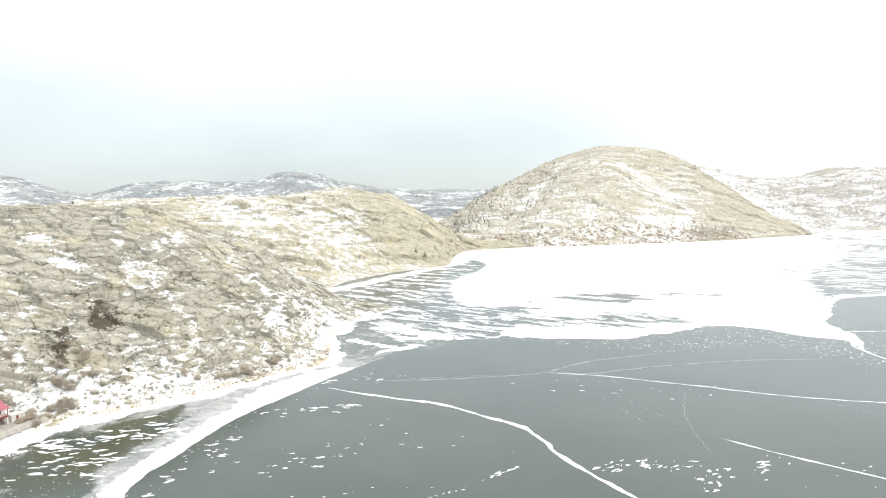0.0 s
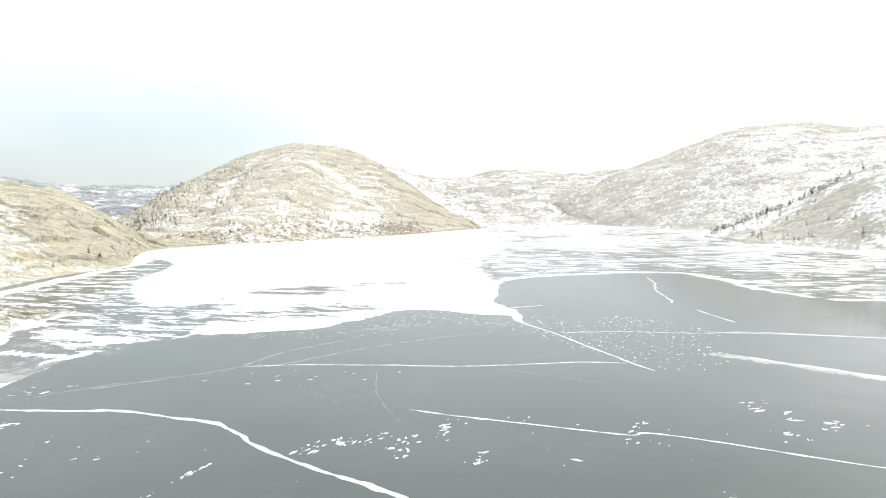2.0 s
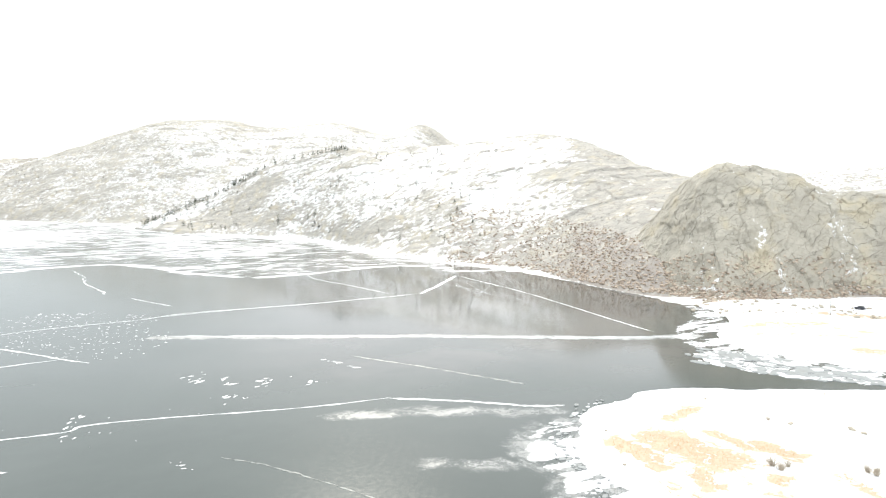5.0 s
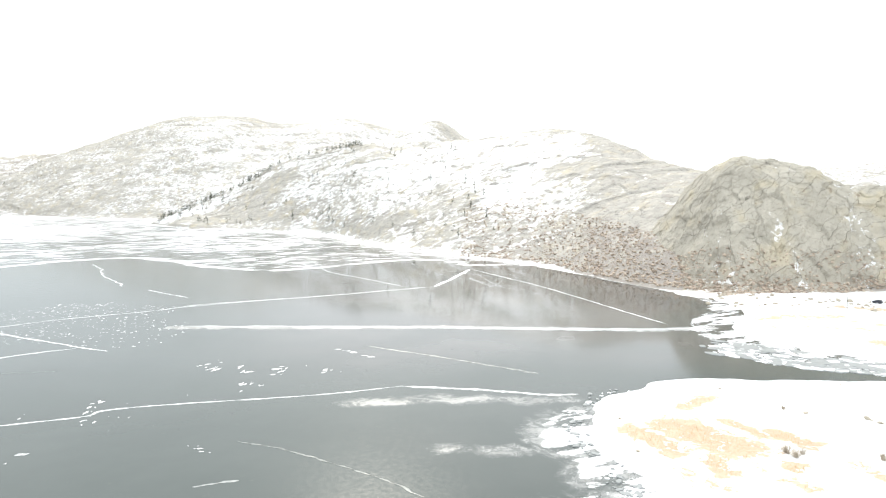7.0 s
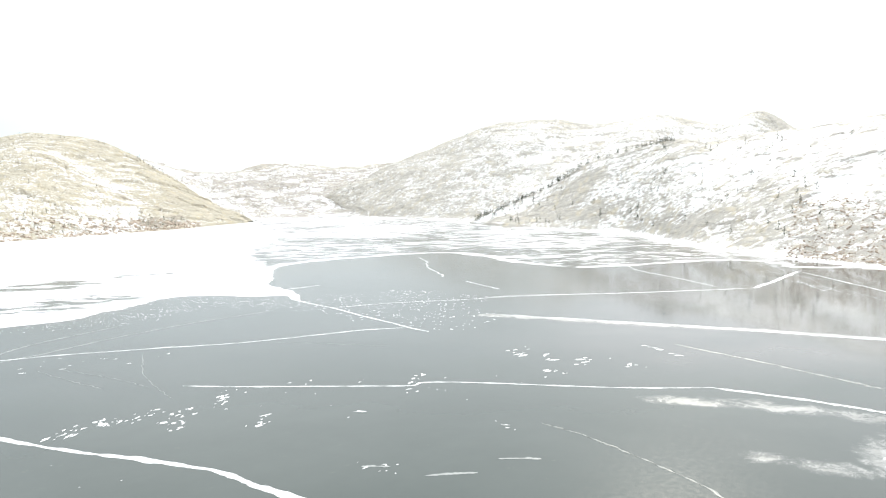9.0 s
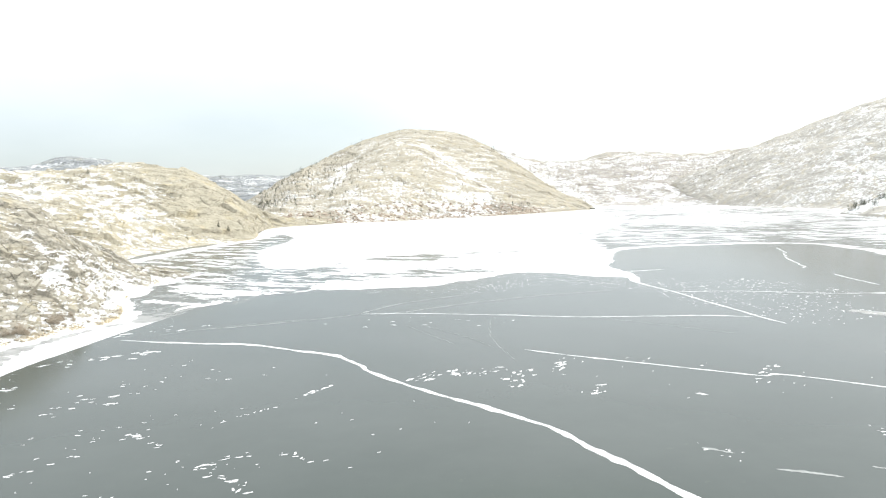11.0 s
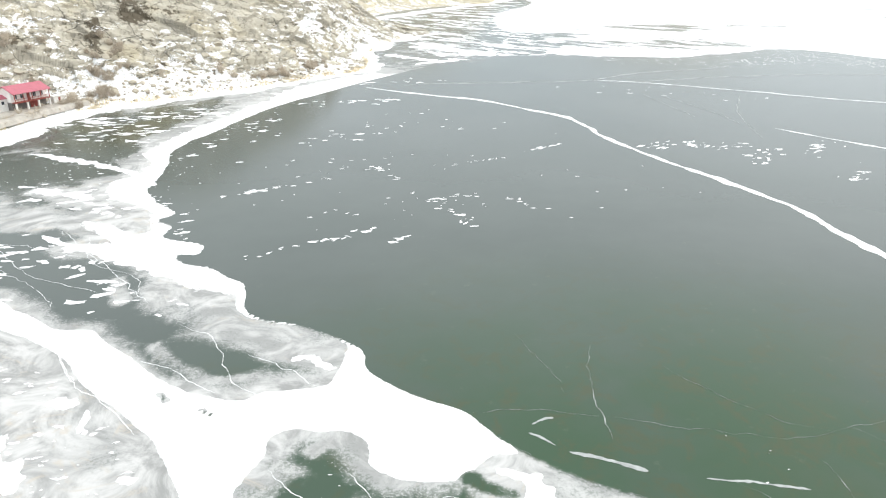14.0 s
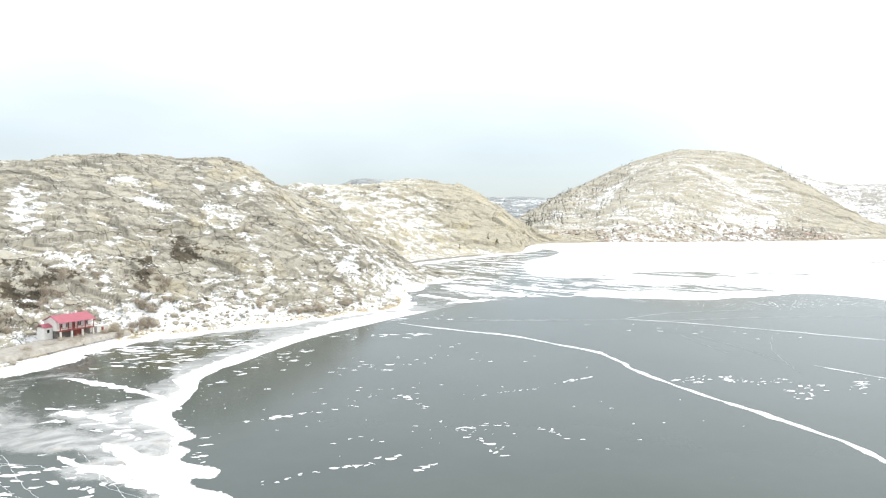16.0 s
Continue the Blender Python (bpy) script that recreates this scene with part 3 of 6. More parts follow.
def hill(name, label, stations, nu, nv, mat, rise=1.7, toe=3.0, toe_part=0.12, back=1.0, blocks=(), ledges=(), swell=(60.0, 5.0), slabs=(), spurs=(), drift=None, scrub=None, seed=0):
    """A hillside between its shore and its crest, with the far slope behind it. stations: shore x, y, crest x, y, z along the hill."""
    st = spline(stations, nu)
    nb = max(6, nv // 7)
    v = np.r_[np.linspace(-0.10, 0, 4)[:-1], np.linspace(0, 1, nv), 1 + np.linspace(0, 1, nb)[1:]]
    V = v[None, :]
    shore, crest, top = st[:, None, 0:2], st[:, None, 2:4], st[:, 4][:, None]
    xy = shore + (crest - shore) * np.where(V < 1, V, 1 + (V - 1) * back)[..., None]
    w = np.clip((V - toe_part) / (1 - toe_part), 0, 1)
    low = np.minimum(toe, np.maximum(top, 0) * 0.3)
    z = low * np.clip(V / toe_part, 0, 1) + (top - low) * (1 - (1 - w) ** rise)
    z = np.where(V < 0, V * 60, z)
    z = np.where(V > 1, top - (top + 12) * np.clip(V - 1, 0, 1) ** 1.6, z)
    P = np.dstack([xy, z + 0 * V])
    N = np.cross(np.gradient(P, axis=0), np.gradient(P, axis=1))
    N /= np.linalg.norm(N, axis=2, keepdims=True) + 1e-9
    N = np.where(N[..., 2:3] < 0, -N, N)
    flat = P.reshape(-1, 3)
    VV = np.broadcast_to(V, P.shape[:2]).ravel()
    UU = np.broadcast_to(np.linspace(0, 1, nu)[:, None], P.shape[:2]).ravel()
    fade = step(0.0, 0.16, VV) * np.where(VV > 1, 1 - 0.6 * (VV - 1), 1)
    n_low = N.reshape(-1, 3) + (0, 0, 0.4)
    n_low /= np.linalg.norm(n_low, axis=1, keepdims=True)
    amp_limit = np.clip((top + 0 * V).ravel() / 40, 0.15, 1)
    move = swell[1] * fbm(flat / swell[0], 5, seed) * fade * amp_limit
    for pts, wide, lift in spurs:
        move = move + lift * np.exp(-(line_distance(flat[:, :2], pts, 40, wide * 3) / wide) ** 2) * fade
    hollow = np.zeros(len(flat))
    rift = np.full(len(flat), 9.0)
    joint = np.zeros(len(flat))
    fill = np.zeros(len(flat))
    for size, push, groove, s in blocks:
        q = flat + n_low * move[:, None]
        q = q + size[0] * 0.4 * np.stack([vnoise(flat / size[0] * 0.6, s + 5), vnoise(flat / size[0] * 0.6, s + 6), vnoise(flat / size[0] * 0.6, s + 7) * 0.7], 1)
        c, sn = math.cos(0.5), math.sin(0.5)
        q = np.stack([(q[:, 0] * c + q[:, 1] * sn) / size[0], (-q[:, 0] * sn + q[:, 1] * c) / size[1], (q[:, 2] + 0.10 * q[:, 1] + 0.06 * q[:, 0]) / size[2]], 1)
        edge, r1, r2 = cells(q, s)
        thin = min(0.09, (0.55 + 0.035 * size[0]) / size[0])
        gap = (1 - step(0.0, thin, edge)) * step(0.15, 0.5, r2 + 0.4 * vnoise(flat / size[0], s + 9))
        packed = step(0.1, 0.35, vnoise(flat / (size[0] * 0.5) + 40, s + 13))
        cut = gap * (1 - packed)
        fill = np.maximum(fill, gap * packed)
        d = push * (r1 - 0.45) * 2 * step(0, thin * 0.8, edge) - groove * gap * (1 - 0.6 * packed)
        move = move + d * fade
        hollow = hollow + (0.45 - r1) * 1.2
        joint = np.maximum(joint, cut)
    for size, push, tilt, s in slabs:
        w3 = flat / size[0] * 0.7
        q = flat + n_low * move[:, None] + size[0] * 0.35 * np.stack([fbm(w3, 2, s + 5), fbm(w3, 2, s + 6), fbm(w3, 2, s + 7) * 0.6], 1)
        c, sn = math.cos(0.7 + 0.3 * s), math.sin(0.7 + 0.3 * s)
        q = np.stack([(q[:, 0] * c + q[:, 1] * sn) / size[0], (-q[:, 0] * sn + q[:, 1] * c) / size[1], (q[:, 2] + 0.12 * q[:, 1] + 0.05 * q[:, 0]) / size[2]], 1)
        edge, r1, lean = plates(q, s)
        move = move + (push * (r1 - 0.5) * 2 + tilt * lean) * fade
        hollow = hollow + (0.42 - r1) * 0.7
        runs = vnoise(flat / size[0] * 0.9 + 31, s + 8)
        rift = np.minimum(rift, edge * min(size) * 0.5 + 1.2 * step(0.15, -0.25, runs))
    for way, thick, amp, push, s in ledges:
        wave = fbm(flat / (thick * 9), 4, s)
        a = flat @ np.array(way) / thick + amp * wave
        saw = a - np.floor(a)
        here = step(-0.15, 0.25, vnoise(flat / (thick * 5) + 11, s + 4))
        tone = hash01(np.floor(a), 0 * a + s, 0 * a, s)
        move = move + push * (0.5 + tone) * (0.5 - saw) * here * fade
        hollow = hollow + 0.9 * here * step(0.7, 0.98, saw)
    flat = flat + n_low * move[:, None]
    attrs = {"hollow": hollow, "rift": rift, "joint": joint * fade, "drift": 0.55 * fill + (drift(flat, UU, VV) if drift else 0), "scrub": scrub(flat, UU, VV) if scrub else np.zeros(len(flat))}
    ob = link_mesh(name, flat, grid_faces(nu, len(v)), mat, True, attrs)
    tagged(ob, label, "hill", kind="structure")
    HILLS[name] = (flat.reshape(nu, len(v), 3), v)
    return ob


def on_hill(name, u, v):
    """The place on a hill at shares u along it and v up its face."""
    grid, vs = HILLS[name]
    i = int(round(min(max(u, 0), 1) * (grid.shape[0] - 1)))
    return Vector(grid[i, int(np.argmin(np.abs(vs - v)))].tolist())


def spot(flat, x, y, r):
    """1 round a place, falling off to 0."""
    return 1 - step(0.3, 1.0, np.hypot(flat[:, 0] - x, flat[:, 1] - y) / r)


def chute(flat, pts, wide, seed=0):
    """1 along a line of places with a ragged rim, falling off to 0."""
    out = np.zeros(len(flat))
    here = nearby(flat[:, :2], np.array(pts, float), wide * 2)
    p = flat[here]
    rag = wide * 0.9 * np.stack([fbm(p / (wide * 1.3), 4, 301 + seed), fbm(p / (wide * 1.3), 4, 302 + seed)], 1)
    out[here] = 1 - step(0.25, 1.0, line_distance(p[:, :2] + rag, pts, 24, wide * 4) / wide)
    return out


def near_snow(flat, u, v):
    d = -0.03 + 0.40 * (1 - step(0.12, 0.30, v + 0.10 * fbm(flat / 14, 3, 44)))
    d = d + 0.22 * step(0.60, 0.72, u) * step(0.10, 0.3, v) * (1 - step(0.84, 0.95, u))
    for pts, wide, much in (([(-158, 277), (-147, 272), (-136, 267)], 6, 0.44), ([(-184, 248), (-176, 239), (-167, 227)], 6, 0.40), ([(-115, 307), (-120, 297), (-117, 277)], 6, 0.40),
                            ([(-149, 216), (-137, 221), (-124, 226)], 7, 0.42), ([(-97, 324), (-84, 311), (-70, 300)], 10, 0.30), ([(-72, 306), (-64, 330), (-63, 372)], 13, 0.28),
                            ([(-112, 282), (-100, 272), (-92, 262)], 5, 0.3), ([(-135, 292), (-128, 284), (-122, 270)], 4, 0.35)):
        d = d + much * chute(flat, pts, wide)
    return d - 0.10 * step(0.55, 0.8, v) * (1 - step(0.5, 0.6, u))


def near_scrub(flat, u, v):
    d = 0.06 * (1 - step(0.12, 0.3, v)) - 0.06 - 0.10 * step(0.55, 0.75, v)
    for pts, wide in (([(-132, 264), (-130, 256), (-126, 250)], 9), ([(-124, 254), (-118, 258), (-111, 263)], 6), ([(-128, 240), (-124, 234)], 6), ([(-143, 236), (-136, 232), (-130, 236)], 6),
                      ([(-151, 194), (-147, 202), (-143, 209)], 9), ([(-160, 200), (-152, 206), (-147, 214)], 8), ([(-116, 243), (-112, 240)], 5), ([(-100, 268), (-97, 262)], 4)):
        d = d + 0.17 * chute(flat, pts, wide, 9)
    return d


hill("granite_hill", "pale grey-brown granite hill of cracked slabs with snow in its ledges",
     [(-146, 68, -330, 130, 58), (-134, 118, -290, 215, 58), (-126, 158, -222, 284, 60), (-124, 180, -200, 299, 64), (-117, 200, -181, 310, 65.5), (-100, 220, -160, 320, 64),
      (-80, 241, -140, 332, 64), (-62, 265, -124, 350, 55), (-49, 286, -106, 372, 46), (-54, 336, -96, 388, 33), (-53, 366, -79, 404, 22),
      (-44, 400, -62, 422, 9), (-32, 424, -36, 430, 1)],
     1080, 340, MAT_ROCK_NEAR, 1.55, 3.6, 0.16, 1.2,
     slabs=(((19, 15, 8.5), 0.9, 1.7, 11), ((8.0, 7.0, 3.4), 0.45, 0.95, 17), ((3.4, 3.2, 1.7), 0.22, 0.45, 23)),
     ledges=(((0.05, 0.10, 1.0), 7.5, 2.6, 0.8, 131),), swell=(45, 4.5), drift=near_snow, scrub=near_scrub, seed=3)

hill("granite_headland", "pale yellowish granite headland with smooth slabs and snow streaks",
     [(-240, 470, -420, 800, 67), (-150, 498, -319, 843, 70), (-95, 503, -245, 868, 70.5), (-77, 580, -187, 882, 73.5), (-44, 648, -135, 890, 80), (-10, 690, -85, 897, 79),
      (5, 718, -45, 900, 60), (11, 790, -14, 901, 42), (13, 850, 10, 930, 27), (42, 930, 50, 980, 12), (110, 980, 130, 1035, 4)],
     460, 180, MAT_ROCK_MID, 1.7, 3.0, 0.08, 1.0,
     slabs=(((42, 34, 14), 1.8, 3.0, 12), ((18, 16, 6), 0.7, 1.2, 18), ((8, 8, 3), 0.25, 0.5, 24)), ledges=(((0.1, 0.25, 1.0), 8.0, 2.2, 1.2, 132),), swell=(80, 7),
     drift=lambda f, u, v: -0.02 + 0.08 * (1 - step(0.34, 0.5, u)) - 0.14 * step(0.45, 0.58, u) + 0.14 * chute(f, [(-118, 691), (-90, 640), (-70, 600)], 22) - 0.25 * chute(f, [(-75, 880), (-40, 760), (-25, 716)], 45), seed=8)

hill("dome_hill", "broad granite dome hill, tan slabs with snow and dark conifers",
     [(-60, 955, -80, 1350, 14), (12, 936, 7, 1400, 28), (51, 968, 114, 1663, 92), (110, 985, 235, 1885, 147), (174, 999, 356, 2070, 195), (235, 1025, 437, 2068, 218),
      (297, 1055, 510, 2064, 222), (363, 1085, 645, 2051, 203), (430, 1125, 668, 1800, 133), (480, 1157, 672, 1625, 82), (580, 1235, 690, 1400, 20), (669, 1298, 695, 1330, 2)],
     460, 250, MAT_ROCK_DOME, 1.35, 4.0, 0.03, 0.7,
     slabs=(((70, 60, 26), 2.2, 4.0, 13), ((26, 24, 10), 0.8, 1.4, 19), ((11, 11, 5), 0.3, 0.5, 25)), ledges=(((0.2, 0.05, 1.0), 16.0, 2.0, 1.2, 133),), swell=(160, 8),
     spurs=(([(395, 1660), (350, 1520), (290, 1370), (225, 1130)], 95, 13), ([(440, 1640), (436, 1480), (470, 1330)], 60, -13), ([(560, 1800), (580, 1600), (588, 1480)], 70, 8), ([(230, 1720), (150, 1400), (110, 1130)], 70, -12)),
     drift=lambda f, u, v: -0.06 + 0.10 * (1 - step(0.10, 0.3, v)) + 0.26 * chute(f, [(400, 1600), (429, 1466), (451, 1387), (467, 1337)], 42) + 0.12 * chute(f, [(430, 1400), (400, 1250), (330, 1130)], 55) + 0.25 * chute(f, [(330, 1850), (210, 1500), (150, 1280)], 24) - 0.10 * step(0.6, 0.8, v) - 0.12 * step(0.66, 0.8, u),
     scrub=lambda f, u, v: 0.05 * (1 - step(0.04, 0.12, v)) + 0.05 * (1 - step(0.3, 0.42, u)) + 0.16 * chute(f, [(300, 1075), (367, 1126), (412, 1150), (500, 1215)], 26) + 0.12 * chute(f, [(440, 1330), (500, 1290)], 30), seed=21)

hill("valley_hill", "snow-dusted wooded hills behind the frozen bay",
     [(500, 1750, 700, 2640, 217), (650, 1660, 781, 2585, 206), (778, 1560, 947, 2529, 172), (830, 1530, 1033, 2496, 154), (900, 1505, 1208, 2416, 151), (970, 1485, 1420, 2298, 174),
      (1031, 1461, 1627, 2156, 168), (1040, 1250, 1728, 2076, 169), (1050, 1150, 1900, 1900, 170)],
     260, 130, MAT_ROCK_VALLEY, 1.2, 5.0, 0.05, 0.7, blocks=(((70, 70, 24), 2.0, 1.5, 14), ((26, 26, 8), 1.2, 1.0, 34)), swell=(220, 30),
     drift=lambda f, u, v: 0.20 * (1 - step(0.28, 0.42, u)) + 0.06 * (1 - step(0.1, 0.3, v)) - 0.10 * step(0.8, 0.95, v) * step(0.3, 0.4, u), scrub=lambda f, u, v: 0.05 + 0.05 * step(0.3, 0.45, u) - 0.12 * step(0.75, 0.9, v), seed=27)

hill("snowy_mountain", "long snow-covered hill with rocky ribs above the lake",
     [(1090, 1640, 1110, 1720, -4), (1060, 1500, 1120, 1680, 58), (1040, 1350, 1206, 1597, 104), (1021, 1226, 1268, 1548, 144), (1025, 1140, 1352, 1475, 184), (1035, 1050, 1454, 1375, 240), (1045, 985, 1507, 1316, 250), (1050, 920, 1577, 1232, 254),
      (1055, 830, 1641, 1145, 237), (1060, 730, 1737, 994, 259), (1070, 660, 1804, 867, 223), (1075, 620, 1843, 781, 253), (1080, 550, 1882, 682, 202), (1100, 400, 1960, 480, 195)],
     340, 160, MAT_ROCK_SNOWY, 1.25, 5.0, 0.04, 0.6, blocks=(), slabs=(((60, 60, 22), 1.4, 2.4, 14), ((24, 24, 9), 0.5, 0.9, 20)), swell=(200, 18),
     drift=lambda f, u, v: 0.04 - 0.12 * (1 - step(0.25, 0.5, u)) - 0.28 * step(0.80, 1.0, v) - 0.22 * step(0.1, 0.5, fbm(f @ np.array([[0.006, 0.002, 0.0], [-0.003, 0.010, 0.0], [0.012, 0.016, 0.006]]), 4, 75)) - 0.10 * spot(f, 1500, 1310, 160) - 0.10 * spot(f, 1840, 780, 120), seed=33)


def ribs(flat, u, v):
    """Bare ribs run aslant down the snowy slope; the foot is bare scree."""
    slant = fbm(np.stack([flat[:, 0] * 0.010 - flat[:, 1] * 0.004, flat[:, 1] * 0.020 + flat[:, 2] * 0.05, flat[:, 2] * 0.008], 1), 4, 77)
    d = 0.20 - 0.34 * step(0.10, 0.5, slant) - 0.38 * (1 - step(0.10, 0.34, v)) * (0.35 * step(0.30, 0.42, u) + 0.65 * step(0.52, 0.62, u)) - 0.95 * step(0.65, 0.72, u) * (0.75 + 0.5 * fbm(flat / 14, 3, 79)) - 0.30 * step(0.80, 1.0, v)
    d = d + 0.5 * (1 - step(0.0, 0.035, v))
    d = d - 0.42 * chute(flat, [(845, 760), (868, 677), (880, 655)], 60, 3) - 0.35 * chute(flat, [(828, 707), (810, 640), (805, 570)], 34, 4)
    return d - 0.35 * chute(flat, [(664, 145), (690, 165)], 26, 5) - 0.22 * chute(flat, [(700, 300), (621, 237), (604, 253)], 30, 6)


hill("snowy_slope", "snow-covered lakeside hill with tan rock ribs and brown talus at its foot",
     [(872, 862, 882, 884, -3), (850, 822, 878, 868, 5), (795, 712, 932, 832, 29), (800, 610, 938, 753, 62), (782, 520, 938, 665, 98), (748, 455, 938, 561, 121), (665, 355, 935, 511, 126), (613, 300, 926, 441, 117), (575, 250, 910, 365, 125),
      (548, 205, 892, 301, 127.5), (530, 145, 854, 208, 129), (478, 97, 787, 141, 115), (444, 65, 740, 100, 96), (420, 36, 670, 48, 80), (425, 0, 645, -20, 70), (440, -60, 660, -100, 60), (460, -180, 690, -230, 80)],
     520, 210, MAT_ROCK_SNOWY, 1.3, 5.0, 0.05, 0.7, blocks=(), slabs=(((36, 32, 12), 0.6, 1.2, 15), ((13, 13, 5), 0.22, 0.4, 21)), swell=(110, 8),
     drift=ribs, scrub=lambda f, u, v: 0.13 * (1 - step(0.12, 0.36, v + 0.1 * fbm(f / 20, 3, 81))) * step(0.52, 0.62, u) + 0.10 * step(0.66, 0.72, u) + 0.06 * spot(f, 860, 770, 70), seed=41)

hill("granite_outcrop", "grey bare granite outcrop with steep slabs above a boulder shore",
     [(470, 80, 520, 104, 3), (455, 62, 520, 84, 12), (438, 46, 515, 64, 24), (424, 30, 505, 42, 42), (406, 14, 488, 22, 66), (395, -3, 480, 4, 75.5), (404, -18, 479, -14, 74), (414, -32, 479, -36, 71), (432, -55, 477, -60, 64.5),
      (448, -78, 474, -82, 61), (442, -120, 490, -130, 54), (422, -180, 500, -200, 46), (392, -260, 480, -300, 38)],
     420, 210, MAT_ROCK_DARK, 1.9, 7.0, 0.26, 1.2, blocks=(), slabs=(((17, 14, 20), 0.9, 1.7, 16), ((7, 6, 8), 0.35, 0.6, 22), ((3.2, 3.0, 3.0), 0.12, 0.25, 28)), swell=(34, 5.0),
     drift=lambda f, u, v: 0.5 * chute(f, [(440, -22), (437, -32), (432, -38)], 6) + 0.5 * chute(f, [(455, -62), (450, -72), (446, -80)], 7) + 0.4 * chute(f, [(462, 58), (455, 52), (448, 40)], 5) + 0.35 * chute(f, [(428, 14), (424, 8), (418, 0)], 5) + 0.30 * (1 - step(0.03, 0.12, v)) + 0.2 * spot(f, 420, 40, 12) + 0.25 * spot(f, 448, 56, 16) + 0.12 * step(0.35, 0.9, fbm(f / 7, 3, 58) + 0.6 * (1 - step(0.1, 0.3, u))),
     scrub=lambda f, u, v: 0.10 * (1 - step(0.2, 0.36, v)), seed=52)

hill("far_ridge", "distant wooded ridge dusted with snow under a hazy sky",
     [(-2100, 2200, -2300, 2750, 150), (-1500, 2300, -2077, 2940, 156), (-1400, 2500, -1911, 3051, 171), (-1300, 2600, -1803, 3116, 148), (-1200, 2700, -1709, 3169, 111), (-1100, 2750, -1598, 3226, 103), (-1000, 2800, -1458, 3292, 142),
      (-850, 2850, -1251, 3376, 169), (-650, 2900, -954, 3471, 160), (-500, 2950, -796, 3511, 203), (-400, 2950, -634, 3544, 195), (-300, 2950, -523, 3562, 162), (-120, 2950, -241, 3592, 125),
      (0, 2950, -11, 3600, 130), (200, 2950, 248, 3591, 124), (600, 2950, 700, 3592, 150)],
     320, 70, MAT_ROCK_HAZED, 1.2, 30.0, 0.05, 0.4, blocks=(((90, 90, 30), 3.0, 2.0, 18),), swell=(320, 20), drift=lambda f, u, v: 0.25 * (1 - step(0.05, 0.16, u)) - 0.05, seed=61)

hill("distant_hill", "snow-dusted hill on the skyline beyond the outcrop",
     [(900, -120, 1300, -60, 96), (900, -200, 1300, -180, 102), (900, -260, 1300, -260, 109), (880, -330, 1290, -360, 104), (860, -420, 1260, -480, 98), (800, -560, 1150, -700, 96)],
     120, 60, MAT_ROCK_SNOWY, 1.3, 6.0, 0.05, 0.6, blocks=(((60, 60, 20), 2.0, 1.5, 20),), swell=(150, 7), seed=66)

# never in view: added behind the camera for closure, reflection and bounce light
hill("added_back_hills", "unseen low snowy hills added behind the camera to close the lake",
     [(-146, 68, -340, 130, 55), (-170, -60, -420, -120, 60), (-120, -150, -300, -420, 70), (0, -160, 40, -460, 60), (160, -170, 300, -460, 55), (300, -230, 500, -460, 50), (400, -260, 560, -380, 45)],
     120, 50, MAT_ROCK_SNOWY, 1.4, 4.0, 0.1, 1.0, blocks=(((40, 40, 14), 2.0, 1.5, 19),), swell=(90, 8), seed=71)


# ---------------------------------------------------------------- lake ice
BIG_SNOW = [(18, 870), (44, 714), (7, 566), (9, 455), (40, 430), (48, 382), (24, 345), (58, 334), (85, 333), (118, 349), (144, 366), (163, 356), (175, 336), (188, 324), (183, 296),
            (199, 337), (209, 379), (242, 438), (266, 520), (305, 595), (390, 710), (490, 860), (669, 1298), (370, 1100), (180, 1010), (51, 975)]
FAR_STREAKS = [(242, 440), (268, 466), (315, 477), (392, 470), (425, 441), (398, 353), (399, 295), (434, 272), (504, 243), (511, 212), (492, 180), (575, 120), (720, 400), (930, 720),
               (1040, 980), (1080, 1560), (830, 1600), (669, 1298), (430, 810), (296, 605)]
SHELF_EDGE = [(10, 345), (-4, 326), (-21, 302), (-36, 271), (-43, 257), (-50, 240), (-57.5, 224), (-64.5, 204), (-69, 181), (-71.8, 166.5), (-72.5, 157), (-70.5, 151), (-68.4, 146), (-65.9, 135.7), (-66.5, 130.1), (-60.8, 122.5), (-54.3, 115.9), (-55.5, 112.1), (-52.1, 109.4), (-51.7, 104.7), (-45.2, 102.8), (-43.4, 100.8), (-43.5, 98), (-46.4, 97.5), (-44.2, 95.1), (-39.7, 93.2), (-36.6, 90.4), (-33.8, 88.7), (-31.8, 85.3), (-30.3, 80.5), (-27.7, 78.3), (-22.4, 77.1), (-17.8, 74.9), (-14.3, 72.3), (-13.1, 70.4), (-12.5, 68), (-10.1, 65.4), (-7.1, 63.1), (-1.9, 60.7), (0.3, 58.4), (3.5, 55), (6.3, 52.7), (8.8, 51.4), (11.7, 50), (15.9, 48.5), (18.2, 48), (21.3, 48), (23.3, 49), (25.4, 49.3), (26.7, 48.8), (28.5, 46.1), (30, 45.1), (31.1, 44.6), (32.2, 45), (33.8, 46.3), (36, 47.4)]
SHELF_REST = [(46, 42), (56, 25), (70, -10), (60, -60), (-160, -60), (-180, 120), (-130, 180), (-118, 216), (-96, 246), (-66, 284), (-66, 340), (-62, 400), (-44, 428)]
